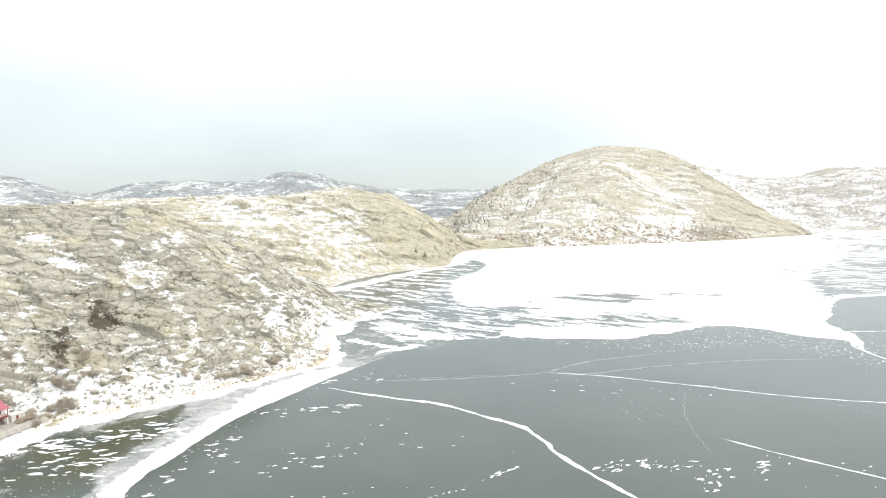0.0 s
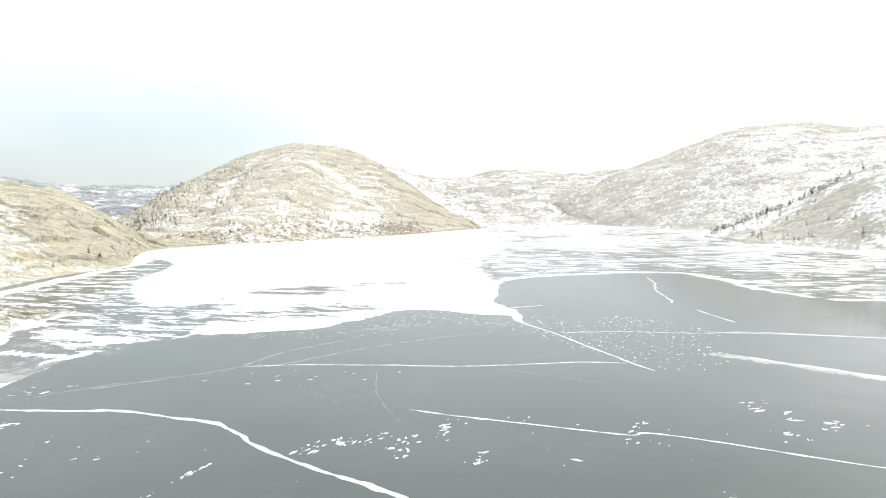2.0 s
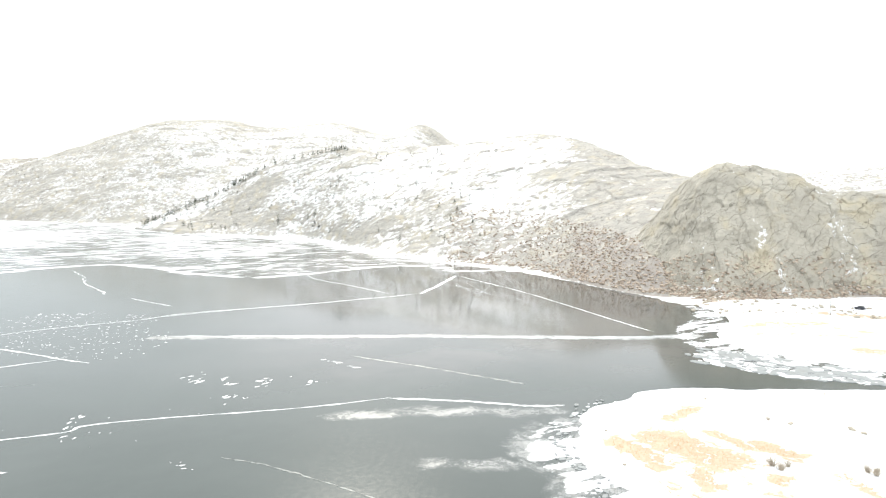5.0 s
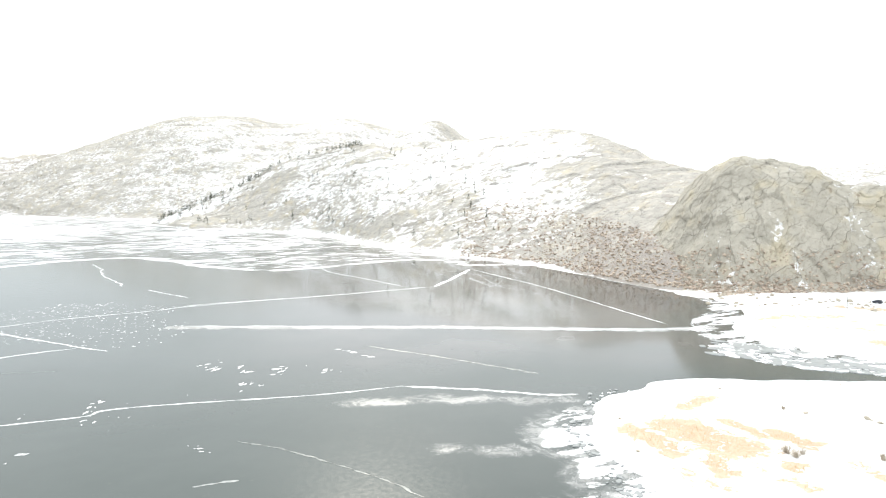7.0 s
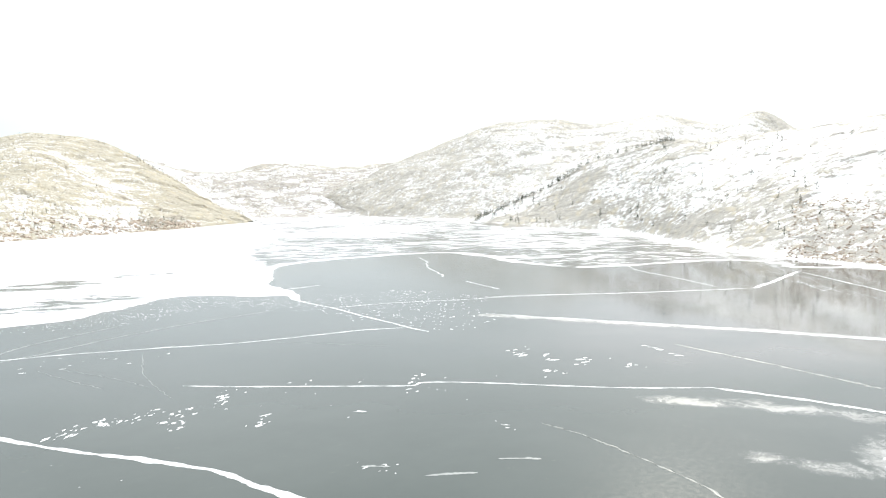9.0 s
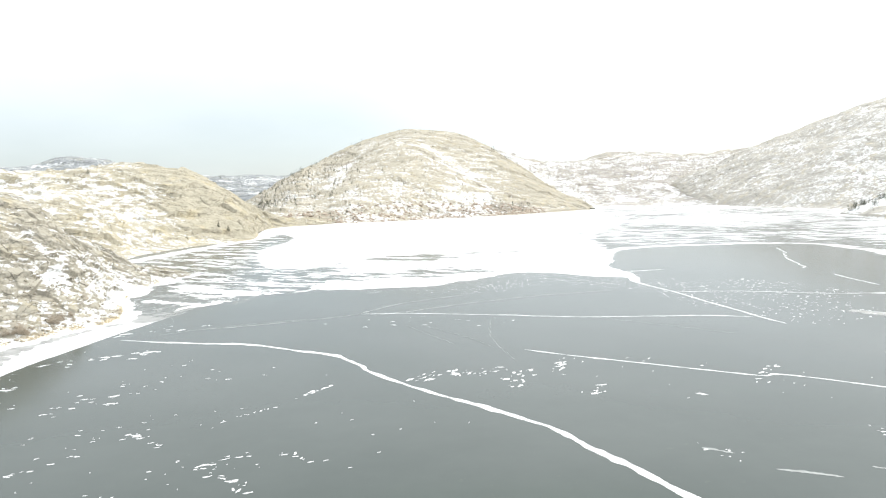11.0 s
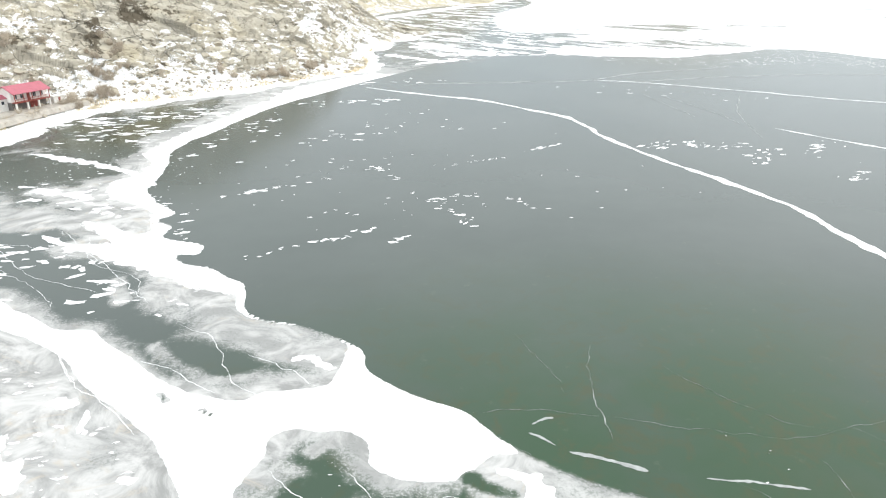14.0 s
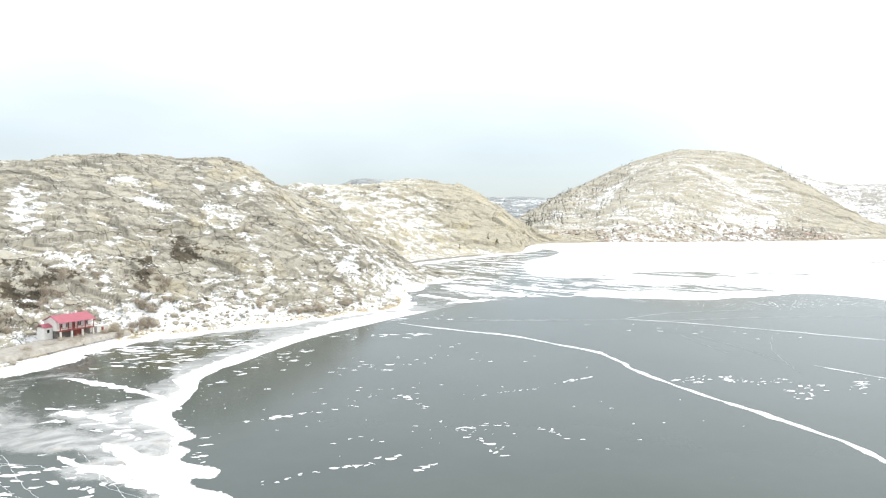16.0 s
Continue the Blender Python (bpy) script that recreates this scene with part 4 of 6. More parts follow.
WHITE_MID = [(-65.3, 81.4), (-59.1, 78.4), (-52.4, 74.2), (-47.5, 74.1), (-44, 71.1), (-39.6, 68.1), (-36.2, 65.3), (-32.3, 62.4), (-29.1, 61.1), (-24.7, 60.7), (-22.7, 62.2), (-17, 63.8), (-15.8, 67.4), (-15.7, 71), (-14.3, 72.3), (-13.1, 70.4), (-12.5, 68), (-10.1, 65.4), (-7.1, 63.1), (-1.9, 60.7), (0.2, 58.1), (3.4, 54.3), (1.2, 53.7), (-0.1, 52.2), (-1.4, 50.5), (-6, 50.1), (-9.3, 51.6), (-10.2, 54.5), (-12.5, 56.5), (-15.6, 56.6), (-17.9, 56.8), (-20, 55.2), (-20, 51.8), (-20.7, 48), (-20.6, 46.6), (-18.1, 44.6), (-15.2, 42.7), (-12.3, 41), (-5.3, 40.8), (-1.2, 40), (0.6, 39), (-9.2, 36.7), (-14.7, 38.7), (-17.3, 40.2), (-20, 42.3), (-23, 44.2), (-25.5, 47.2), (-28.7, 51.2), (-31.5, 54.5), (-35.4, 57.6), (-39.5, 60.2), (-43.5, 63.5), (-47.7, 67.9), (-53.7, 71.6), (-61.6, 75.5)]
WHITE_UP = [(-31.8, 85.3), (-33.8, 88.7), (-39.7, 93.2), (-44.2, 95.1), (-46.4, 97.5), (-43.5, 98), (-43.4, 100.8), (-45.2, 102.8), (-51.7, 104.7), (-52.1, 109.4), (-55.5, 112.1), (-54.3, 115.9), (-60.8, 122.5), (-66.5, 130.1), (-65.9, 135.7), (-67.4, 146.5), (-72.3, 158), (-71.5, 166), (-68.8, 181), (-64, 204), (-57, 224), (-42, 257), (-35, 271), (-46, 274), (-58, 256), (-65, 242), (-68, 222), (-72, 196), (-77, 172), (-78, 158), (-74.5, 150), (-71.3, 139.7), (-74, 133.1), (-72.7, 128), (-70.2, 123.9), (-63.3, 120.4), (-59.5, 116.1), (-58, 112.1), (-55.2, 107.6), (-57.1, 105.1), (-62.4, 108.7), (-68.2, 110.6), (-62.2, 105.3), (-58.5, 101.2), (-62.3, 100.9), (-66.2, 99.7), (-64.5, 98.3), (-57.1, 97.3), (-51.7, 95), (-45.6, 90.3), (-40.3, 86.8), (-35.9, 85.5)]
HOLE_A = [(-109.5, 113.9), (-91.2, 108.9), (-75.5, 106.7), (-70.6, 108), (-64.1, 104.5), (-66.5, 100.4), (-64.1, 97.4), (-56.6, 96.3), (-51.1, 93.6), (-46.1, 88.5), (-42.9, 81.8), (-36.6, 76.6), (-28.1, 72), (-20.5, 68.5), (-18, 65.6), (-23.2, 63.9), (-25.2, 62.2), (-29.2, 61.6), (-32.5, 63.1), (-36.4, 65.8), (-39.9, 68.7), (-44.4, 72), (-47.9, 75), (-53, 75.3), (-60, 79.9), (-74.3, 84.5), (-90, 89.5)]
HOLE_B = [(-20.8, 47.3), (-17.7, 49.1), (-19.3, 51.4), (-18.3, 53.7), (-16, 55.9), (-12.7, 56.5), (-10.7, 54.9), (-9.8, 51.9), (-7.1, 50.3), (-1.7, 50.2), (-0.9, 51.4), (1.2, 48.8), (4, 45.4), (6.7, 43.5), (8, 40.8), (6.2, 38.6), (0.6, 39.5), (-1.2, 40.2), (-5.3, 41), (-12.4, 41.2), (-15.3, 43), (-18.1, 44.9)]
HOLE_C = [(-107, 160), (-109, 175), (-104, 188), (-98, 207), (-92, 212), (-84, 226), (-79, 200), (-83, 182), (-81, 166), (-79, 150), (-85, 150.5), (-98, 155)]
HOLE_D = [(-108.1, 145.9), (-100.1, 148.9), (-85.9, 145.4), (-75.2, 139.3), (-79.5, 135.1), (-85.3, 131.2), (-96.4, 127.6)]
HOLE_E = [(-25.8, 40.4), (-25.2, 43.6), (-24.1, 44), (-22.1, 43.1), (-19.7, 41.4), (-17.4, 39.6), (-16, 38.4), (-16.8, 36.5), (-24.8, 36.4), (-25.7, 39)]
SHORE_LEFT = [(-146, 90), (-134, 120), (-126, 158), (-122, 180), (-117, 200), (-98, 222), (-80, 241), (-62, 265), (-48, 286), (-53, 336), (-52, 366), (-42, 402), (-30, 426)]
SPIT_FRINGE = [(178, 36), (168, 42), (150, 40), (136, 28), (124, 26), (112, 34), (104, 30), (108, 10), (125, 5), (140, 10), (156, 24), (176, 30)]


def build_ice():
    rings = [14.0]
    while rings[-1] < 2600:
        rings.append(rings[-1] * (1.0082 if rings[-1] < 130 else 1.0115) + 0.04)
    az = np.radians(np.r_[np.arange(-180, -112, 4.0), np.arange(-112, 50, 0.45), np.arange(50, 180.1, 4.0)])
    reach = np.interp(np.degrees(az), [-180, -130, -112, -95, -80, -68, -60, -50, -44, -36, -27, -20, -8, -2, 4, 10, 18, 26, 34, 48, 60, 90, 180],
                      [150, 300, 380, 470, 520, 660, 850, 1300, 1560, 1800, 1800, 1500, 1180, 1060, 980, 640, 460, 340, 280, 230, 170, 150, 150])
    R = np.minimum(np.array(rings)[None, :], reach[:, None])
    keep = (np.array(rings)[None, :-1] < reach[:, None])[:-1]
    X, Y = -np.sin(az)[:, None] * R, np.cos(az)[:, None] * R
    xy = np.stack([X.ravel(), Y.ravel()], 1)
    p3 = np.c_[xy, np.zeros(len(xy))]
    r = np.hypot(*xy.T)
    warp = np.stack([fbm(p3 / 22, 4, 91), fbm(p3 / 22, 4, 92)], 1) * np.clip(r / 90, 0.3, 4)[:, None]
    q = xy + warp
    ripple = np.stack([fbm(p3 / 6, 4, 93), fbm(p3 / 6, 4, 94)], 1)
    near = xy + warp * 0.25 + ripple * 1.3
    soft = np.clip(r * 0.02, 0.8, 14)
    ragged = np.full(len(xy), 0.7)
    snow = np.tanh(polygon_distance(q, BIG_SNOW) / soft) * 0.75
    for cx, cy, rx, ry, deep in ((108, 476, 46, 36, 0.72), (172, 490, 40, 16, 0.55), (330, 625, 55, 75, 0.6), (85, 388, 72, 40, 0.60), (50, 440, 30, 30, 0.4)):
        hole = 1 - np.hypot((q[:, 0] - cx) / rx, (q[:, 1] - cy) / ry)
        snow = np.minimum(snow, 0.75 - (0.45 + deep * 0.5) * step(-0.5, 0.6, hole))
        ragged = np.maximum(ragged, 2.0 * step(-0.5, 0.1, hole))
    far = polygon_distance(q, FAR_STREAKS) / (soft * 2)
    streaks = -0.09 + 0.12 * step(150, 700, r - 400) + 0.14 * fbm(p3 / 90, 2, 95)
    snow = np.maximum(snow, np.where(far > -1, streaks - 0.9 * (1 - step(-1, 1, far)), -1))
    ragged = np.maximum(ragged, 1.7 * step(-0.5, 0.5, far))
    snow = np.maximum(snow, np.where(far > -1, -0.35 + 0.5 * np.exp(-((far - 0.35) / 0.4) ** 2), -1))
    bay = polygon_distance(q, [(-62, 425), (-40, 345), (-20, 300), (10, 318), (60, 342), (60, 420), (20, 480), (45, 740), (24, 880), (6, 715), (-60, 610), (-85, 515)]) / 18
    snow = np.maximum(snow, -0.9 + 0.84 * step(-0.8, 0.8, bay))
    ragged = np.maximum(ragged, 2.0 * step(-0.3, 0.6, bay))
    # shelf of milky ice along the near shore, white where snow has frozen to it
    crisp = xy + ripple * 0.45
    inside = polygon_distance(crisp, SHELF_EDGE + SHELF_REST, 420)
    frost = np.full(len(xy), -0.85)
    corner = step(0, 14, -xy[:, 0] - xy[:, 1] * 0.55)
    bed = 0.46 + 0.3 * corner - 0.75 * step(84, 112, xy[:, 1] + 0.25 * xy[:, 0] + 8 * fbm(p3 / 18, 3, 98)) + 0.78 * step(196, 226, xy[:, 1] - 0.2 * xy[:, 0] + 14 * fbm(p3 / 14, 3, 99) - 12)
    bed = bed - 0.45 * step(262, 300, xy[:, 1] + 0.2 * xy[:, 0])
    shelf = -0.44 + 0.10 * corner + 0.24 * fbm(p3 / 9, 4, 96)
    shelf = np.maximum(shelf, 0.12 + 0.8 * fbm(p3 / 12, 3, 97) - 0.9 * step(0.2, 2.2, inside))
    for poly, soft_rim in ((WHITE_MID, 1.6), (WHITE_UP, 6.5)):
        d = polygon_distance(crisp, poly, 320)
        shelf = np.maximum(shelf, np.clip(d / soft_rim + 0.06, -1, 0.6))
        bed = np.maximum(bed, 0.78 - 1.3 * step(0, 13, -d))
    for poly, clear in ((HOLE_A, 0.42), (HOLE_B, 0.30), (HOLE_C, 0.6), (HOLE_D, 0.6), (HOLE_E, 0.15)):
        h = polygon_distance(near, poly, 140)
        shelf = np.minimum(shelf, 0.8 - 1.75 * step(-0.6, 1.0, h))
        bed = np.minimum(bed, 0.9 - (0.9 + clear) * step(-3.5, 5.5, h))
    # veils, crystals and frozen drifts within the clear stretches
    for x0, y0, x1, y1, wide, top in ((-4, 42.6, 3, 41.5, 3.2, 0.75), (-15, 54, -12, 55.5, 2.2, 0.55), (-18.5, 52, -16, 50, 2.0, 0.45), (-10, 47, -4, 47, 3.0, 0.05), (-38, 71, -30, 64, 2.2, 0.35), (-30, 64, -22, 64.5, 1.6, 0.3),
                                      (-36, 77, -20, 69, 3.0, 0.5), (-52, 88, -48, 82, 2.0, 0.4), (-84, 126, -70, 120, 6, 0.8), (-70, 118, -60, 112, 5, 0.6), (-80, 168, -74, 200, 8, 0.5), (-74, 205, -66, 228, 8, 0.6)):
        d = line_distance(near, [(x0, y0), ((x0 + x1) / 2, (y0 + y1) / 2), (x1, y1)], 8)
        bed = np.maximum(bed, -0.85 + (top + 0.85) * (1 - step(0.1, 1.6, d / wide)))
    for x0, y0, x1, y1, wide in ((2.4, 50.6, 5.6, 46.9, 1.2), (10.2, 42.8, 15, 39.6, 1.3), (-4.4, 44.2, -3.8, 44, 1.0), (-9.4, 41.8, -9, 41.6, 0.6), (8, 44.6, 8.8, 43.8, 0.6), (-38, 43, -33, 42, 2.6), (-34, 39, -31, 38, 2.0), (-29.5, 43.5, -28, 42, 1.3),
                                 (-46, 50, -42, 47, 2.0), (-40, 57, -37, 55.5, 0.6), (-44, 59, -43, 58, 0.7), (-33, 49, -31, 48, 0.6), (-78, 124, -74, 122, 1.4), (-70, 116, -64, 114, 1.0), (-86, 126, -82, 124, 1.2), (-62, 92, -59, 91, 0.9), (-22, 70, -18, 67.5, 0.8), (-24, 362, -2, 336, 5.0), (-46, 332, -16, 308, 2.6), (-30, 300, -12, 318, 1.5), (113, 44, 131, 22, 2.6), (119, 40, 126, 27, 3.4)):
        d = line_distance(near + ripple * 1.0 + 1.7 * np.stack([fbm(p3 / 2.4, 3, 61), fbm(p3 / 2.4, 3, 62)], 1), [(x0, y0), ((x0 + x1) / 2, (y0 + y1) / 2), (x1, y1)], 6)
        shelf = np.maximum(shelf, np.clip((wide - d) / 1.2, -1, 0.45))
    for x0, y0, x1, y1, wide in ((16.2, 42.4, 18.4, 40.8, 1.3), (19.8, 43.6, 19.0, 40.0, 0.5), (26, 41, 24, 39, 1.0), (-0.6, 50.3, 2.2, 48.6, 0.9), (-33.6, 60.6, -32.6, 59.6, 0.5), (-28.6, 58.2, -27.2, 57.8, 0.4)):
        d = line_distance(near, [(x0, y0), ((x0 + x1) / 2, (y0 + y1) / 2), (x1, y1)], 6)
        bed = np.minimum(bed, -0.1 + 1.2 * step(0.3, 1.6, d / wide))
        shelf = np.minimum(shelf, -0.6 + 1.3 * step(0.4, 1.4, d / wide))
    shelf = np.minimum(shelf, inside / 1.3)
    frost = np.maximum(frost, np.minimum(bed, inside * 0.9 - 0.1))
    ragged = np.maximum(ragged, 0.9 * step(-1, 2, inside) + 0.7 * step(0, 3, inside) * step(125, 165, xy[:, 1]))
    snow = np.maximum(snow, shelf)
    shore = line_distance(q, SHORE_LEFT)
    snow = np.maximum(snow, 0.6 - 1.0 * step(0.5, 8 + 8 * (1 - step(200, 240, xy[:, 1])), shore + 7 * fbm(p3 / 13, 4, 88)) - 2 * step(10, 24, shore))
    for x0, y0, x1, y1, wide in ((860, 835, 800, 610, 26), (800, 610, 748, 455, 22), (748, 455, 613, 300, 18), (613, 300, 530, 145, 14), (530, 145, 400, 10, 10), (12, 936, 669, 1298, 30), (5, 718, 42, 930, 16), (-90, 500, 5, 718, 9)):
        shore = line_distance(q, [(x0, y0), ((x0 + x1) / 2, (y0 + y1) / 2), (x1, y1)], 8)
        snow = np.maximum(snow, 0.7 - 1.3 * step(wide * 0.4, wide, shore))
    flat_rim = polygon_distance(near, [(405, 26), (374, 11), (345, 13), (314, 17), (292, 13), (278, 6), (262, 0), (252, -8), (247, -24), (252, -52), (300, -60), (360, -20)]) / 5
    snow = np.maximum(snow, -0.9 + 0.96 * step(-1.6, 0.8, flat_rim))
    ragged = np.maximum(ragged, 1.7 * step(-1.4, 0.0, flat_rim))
    fringe = polygon_distance(near, SPIT_FRINGE) / 4
    snow = np.maximum(snow, -0.9 + 0.98 * step(-1, 0.8, fringe))
    ragged = np.maximum(ragged, 1.8 * step(-0.6, 0.4, fringe))
    frost = np.maximum(frost, -0.85 + 0.95 * step(-3.0, 0.3, fringe))
    for pts, wide, top in (([(217, 209), (236, 168), (262, 112), (290, 39), (306, 9)], 9, 0.55), ([(157, 92), (165, 81), (174, 61), (184, 40)], 12, 0.22), ([(137, 58), (140, 46), (146, 34)], 10, 0.15),
                           ([(-30, 262), (20, 345), (100, 340), (180, 290)], 24, -0.15), ([(121, 100), (121, 86), (121, 74), (118, 58)], 3, -0.3), ([(220, 122), (215, 90), (207, 54)], 3, 0.15)):
        frost = np.maximum(frost, -0.85 + (top + 0.85) * (1 - step(0, wide, line_distance(q, pts))))
    frost = np.maximum(frost, -0.85 + 0.72 * step(0, 1, far + 0.5))
    frost = np.maximum(frost, -0.85 + 0.40 * step(-2.0, 3.0, polygon_distance(q, [(220, 200), (270, 90), (310, 10), (420, 20), (540, 160), (520, 250), (430, 280), (330, 250)]) / 12))
    # soft reflection of the hills, put into the ice colour off the outcrop
    pale = step(-3.0, 3.0, polygon_distance(q, [(190, 130), (222, 70), (236, 20), (262, -30), (300, 0), (420, 20), (540, 160), (620, 320), (520, 330), (330, 250)]) / 12)
    pale = np.maximum(pale, 0.2 * step(-2.0, 3.0, polygon_distance(q, [(95, 20), (108, 58), (140, 85), (185, 75), (215, 60), (236, 20), (200, 10), (150, 0)]) / 12))
    grains = 0.8 * (1 - step(6, 26, np.abs(polygon_distance(q, BIG_SNOW))))
    grains = np.maximum(grains, 0.65 * (1 - step(0, 25, -inside)) * step(90, 130, xy[:, 1]))
    shallow = step(20, 75, xy[:, 0] + 0.35 * (60 - xy[:, 1])) * (1 - step(60, 95, xy[:, 1])) * (1 - step(50, 85, xy[:, 0])) + step(-8, 30, -np.abs(xy[:, 0] + 95) + 30) * step(150, 175, xy[:, 1]) * (1 - step(215, 230, xy[:, 1]))
    clear = 1 - step(12, 76, np.hypot(xy[:, 0] - 20, (xy[:, 1] - 46) * 1.1))
    faces = grid_faces(len(az), len(rings))[keep.ravel()][:, ::-1]
    ob = link_mesh("lake_ice", p3, faces, MAT_ICE, True, {"snow": snow, "ragged": ragged, "frost": frost, "shallow": shallow, "grains": grains, "clear": clear, "pale": pale})
    return tagged(ob, "dark grey-green frozen lake with wind-packed white snow", "frozen lake", kind="structure")


build_ice()


def low_land(name, label, outline, height, cell, grass=(), seed=0, base=-0.35):
    """A low snowy tongue of land that rises out of the ice."""
    o = np.array(outline, float)
    lo, hi = o.min(0) - 6, o.max(0) + 6
    nx, ny = (int(v) for v in (hi - lo) / cell)
    X, Y = np.meshgrid(np.linspace(lo[0], hi[0], nx), np.linspace(lo[1], hi[1], ny), indexing="ij")
    xy = np.stack([X.ravel(), Y.ravel()], 1)
    p3 = np.c_[xy, np.zeros(len(xy))]
    wob = np.stack([fbm(p3 / 9, 4, seed), fbm(p3 / 9, 4, seed + 5)], 1) * 2.2
    d = polygon_distance(xy + wob, outline)
    z = height * step(0, 22, d) + 0.35 * step(-0.5, 2.0, d) + (0.5 * fbm(p3 / 14, 4, seed + 2) + 0.16 * fbm(p3 / 2.5, 3, seed + 3)) * step(0, 8, d) - 1.2 * (1 - step(-4, 0.3, d))
    g = np.full(len(xy), base)
    for x0, y0, x1, y1, wide, much in grass:
        g = np.maximum(g, -0.35 + (much + 0.35) * (1 - step(0.2, 1.0, line_distance(xy + wob, [(x0, y0), ((x0 + x1) / 2, (y0 + y1) / 2), (x1, y1)], 6) / wide)))
    faces = grid_faces(nx, ny)
    faces = faces[(d[faces] > -5).any(1)]
    ob = link_mesh(name, np.c_[xy, z], faces, MAT_LAND, True, {"grass": g})
    LANDS[name] = (lo, hi, z.reshape(nx, ny))
    return tagged(ob, label, "shore", kind="structure")


LANDS = {}


def on_land(name, x, y):
    lo, hi, z = LANDS[name]
    i = int(np.clip((x - lo[0]) / (hi[0] - lo[0]) * (z.shape[0] - 1) + 0.5, 0, z.shape[0] - 1))
    j = int(np.clip((y - lo[1]) / (hi[1] - lo[1]) * (z.shape[1] - 1) + 0.5, 0, z.shape[1] - 1))
    return float(z[i, j])


SPIT_GRASS = [(164, 21, 151, 10, 6.0, 0.65), (167, 11, 157, -3, 12, 0.72), (182, 10, 195, 5, 4, 0.5), (175, 0, 167, -8, 4.0, 0.6), (170, -11, 165, -17, 5, 0.65), (149, 2, 145, -1, 5, 0.45), (152, -13.5, 148, -12.6, 3, 0.5),
              (142, 8, 136, -2, 4, 0.3), (158, -24, 150, -30, 4, 0.4), (175, -48, 160, -56, 5, 0.4), (146, -8, 138, -16, 4, 0.3)]
low_land("snow_spit", "snow-covered spit with patches of orange dry grass",
         [(240, -44), (229.5, -17), (216, 17), (201, 23), (190, 31), (176, 31), (164, 30), (151.5, 26), (139.5, 15.5), (128, 6), (114, 0), (104, -24), (104, -70), (140, -120), (220, -150), (262, -120), (250, -70)],
         1.6, 0.85, SPIT_GRASS, 101)
low_land("shore_flat", "flat snowy shore with sandy bare ground below the outcrop",
         [(410, 30), (390, 10), (372, -2), (345, -6), (318, -2), (298, -4), (286, -12), (280, -24), (274, -38), (268, -50), (262, -80), (290, -120), (360, -220), (430, -230), (480, -80), (440, 0)],
         1.8, 1.3, [(334, -14, 346, -42, 10, 0.42), (330, -20, 335, -80, 8, 0.2), (292, -50, 292, -85, 9, 0.55), (376, -50, 370, -120, 9, 0.5), (310, -10, 318, -50, 7, 0.3)], 111, -0.2)

land_bm = bmesh.new()
bmesh.ops.create_circle(land_bm, cap_ends=True, segments=96, radius=4700)
land_me = bpy.data.meshes.new("ground")
land_bm.to_mesh(land_me)
land_bm.free()
land_me.materials.append(MAT_LAND)
ground = new("ground", land_me)
ground.location.z = -7.0
tagged(ground, "snow-covered open ground around the lake", "ground", kind="structure")


# ---------------------------------------------------------------- pressure cracks in the ice
def ribbon(name, label, points, width, mat=None, wander=0.5, lift=0.02, seed=0, taper=True, height=0.06, broken=0.0):
    """A low ridge of crushed snow along a crack."""
    n = max(40, 16 * len(points))
    line = spline(points, n)
    p3 = np.c_[line, np.zeros(n)]
    reach = np.hypot(*np.diff(line, axis=0).T).sum()
    grain = max(2.0, reach / 22)
    line = line + wander * np.stack([fbm(p3 / grain + seed, 4, seed), fbm(p3 / grain - seed, 4, seed + 3)], 1)
    tang = np.gradient(line, axis=0)
    tang /= np.linalg.norm(tang, axis=1, keepdims=True) + 1e-9
    side = np.stack([-tang[:, 1], tang[:, 0]], 1)
    w = width * 0.5 * np.maximum(0.75 + 0.7 * fbm(p3 / (grain * 0.6) + 31, 3, seed + 9), 0.25)
    if broken:
        w = w * (0.2 + 0.8 * step(-0.15, 0.25, fbm(p3 / (grain * 0.7) + 57, 3, seed + 14) + 0.3 - broken))
    if taper:
        e = np.linspace(0, 1, n)
        w = w * np.clip(np.minimum(e, 1 - e) * 20, 0.3, 1)
    share = w / w.max()
    rows = []
    for f, h in ((-1.0, 0.0), (-0.5, 0.8), (0.05, 1.0), (0.55, 0.7), (1.0, 0.0)):
        jag = 1 + 0.5 * fbm(p3 / (grain * 0.25) + 7 * f, 2, seed + 20)
        rows.append(np.c_[line + side * (w * f * jag)[:, None], lift + h * height * share])
    ob = link_mesh(name, np.stack(rows, 1).reshape(-1, 3), grid_faces(n, 5), mat or MAT_RIDGE, True)
    return tagged(ob, label, "ice crack", "cracks in the lake ice")


CRACK = "white snow-filled crack running across the dark ice"
SCAR = "faint frosted scar in the dark ice"
ribbon("ice_crack", "broad white pressure crack curving across the dark ice",
       [(-41, 245), (-20, 233), (-1.5, 225), (13, 211), (23, 201), (28, 188), (29.5, 180), (38, 161), (46, 147), (53, 134), (57, 125), (59, 114), (62, 103), (63.5, 94), (66, 84), (73, 66)], 1.9, seed=1)
ribbon("ice_crack", CRACK, [(77.3, 191), (86, 181), (96, 171), (111, 156), (122, 145.5), (127, 145.5), (136, 136), (145, 124), (161, 103), (178, 86)], 1.0, wander=0.3, seed=2)
ribbon("ice_crack", CRACK, [(177.5, 86.5), (183, 64.8), (186, 46), (190, 38)], 1.7, seed=3)
ribbon("ice_crack", CRACK, [(39, 266.5), (52, 263), (65, 258.5), (93, 245), (116, 233), (143, 225), (158, 221), (175, 212)], 1.1, seed=4)
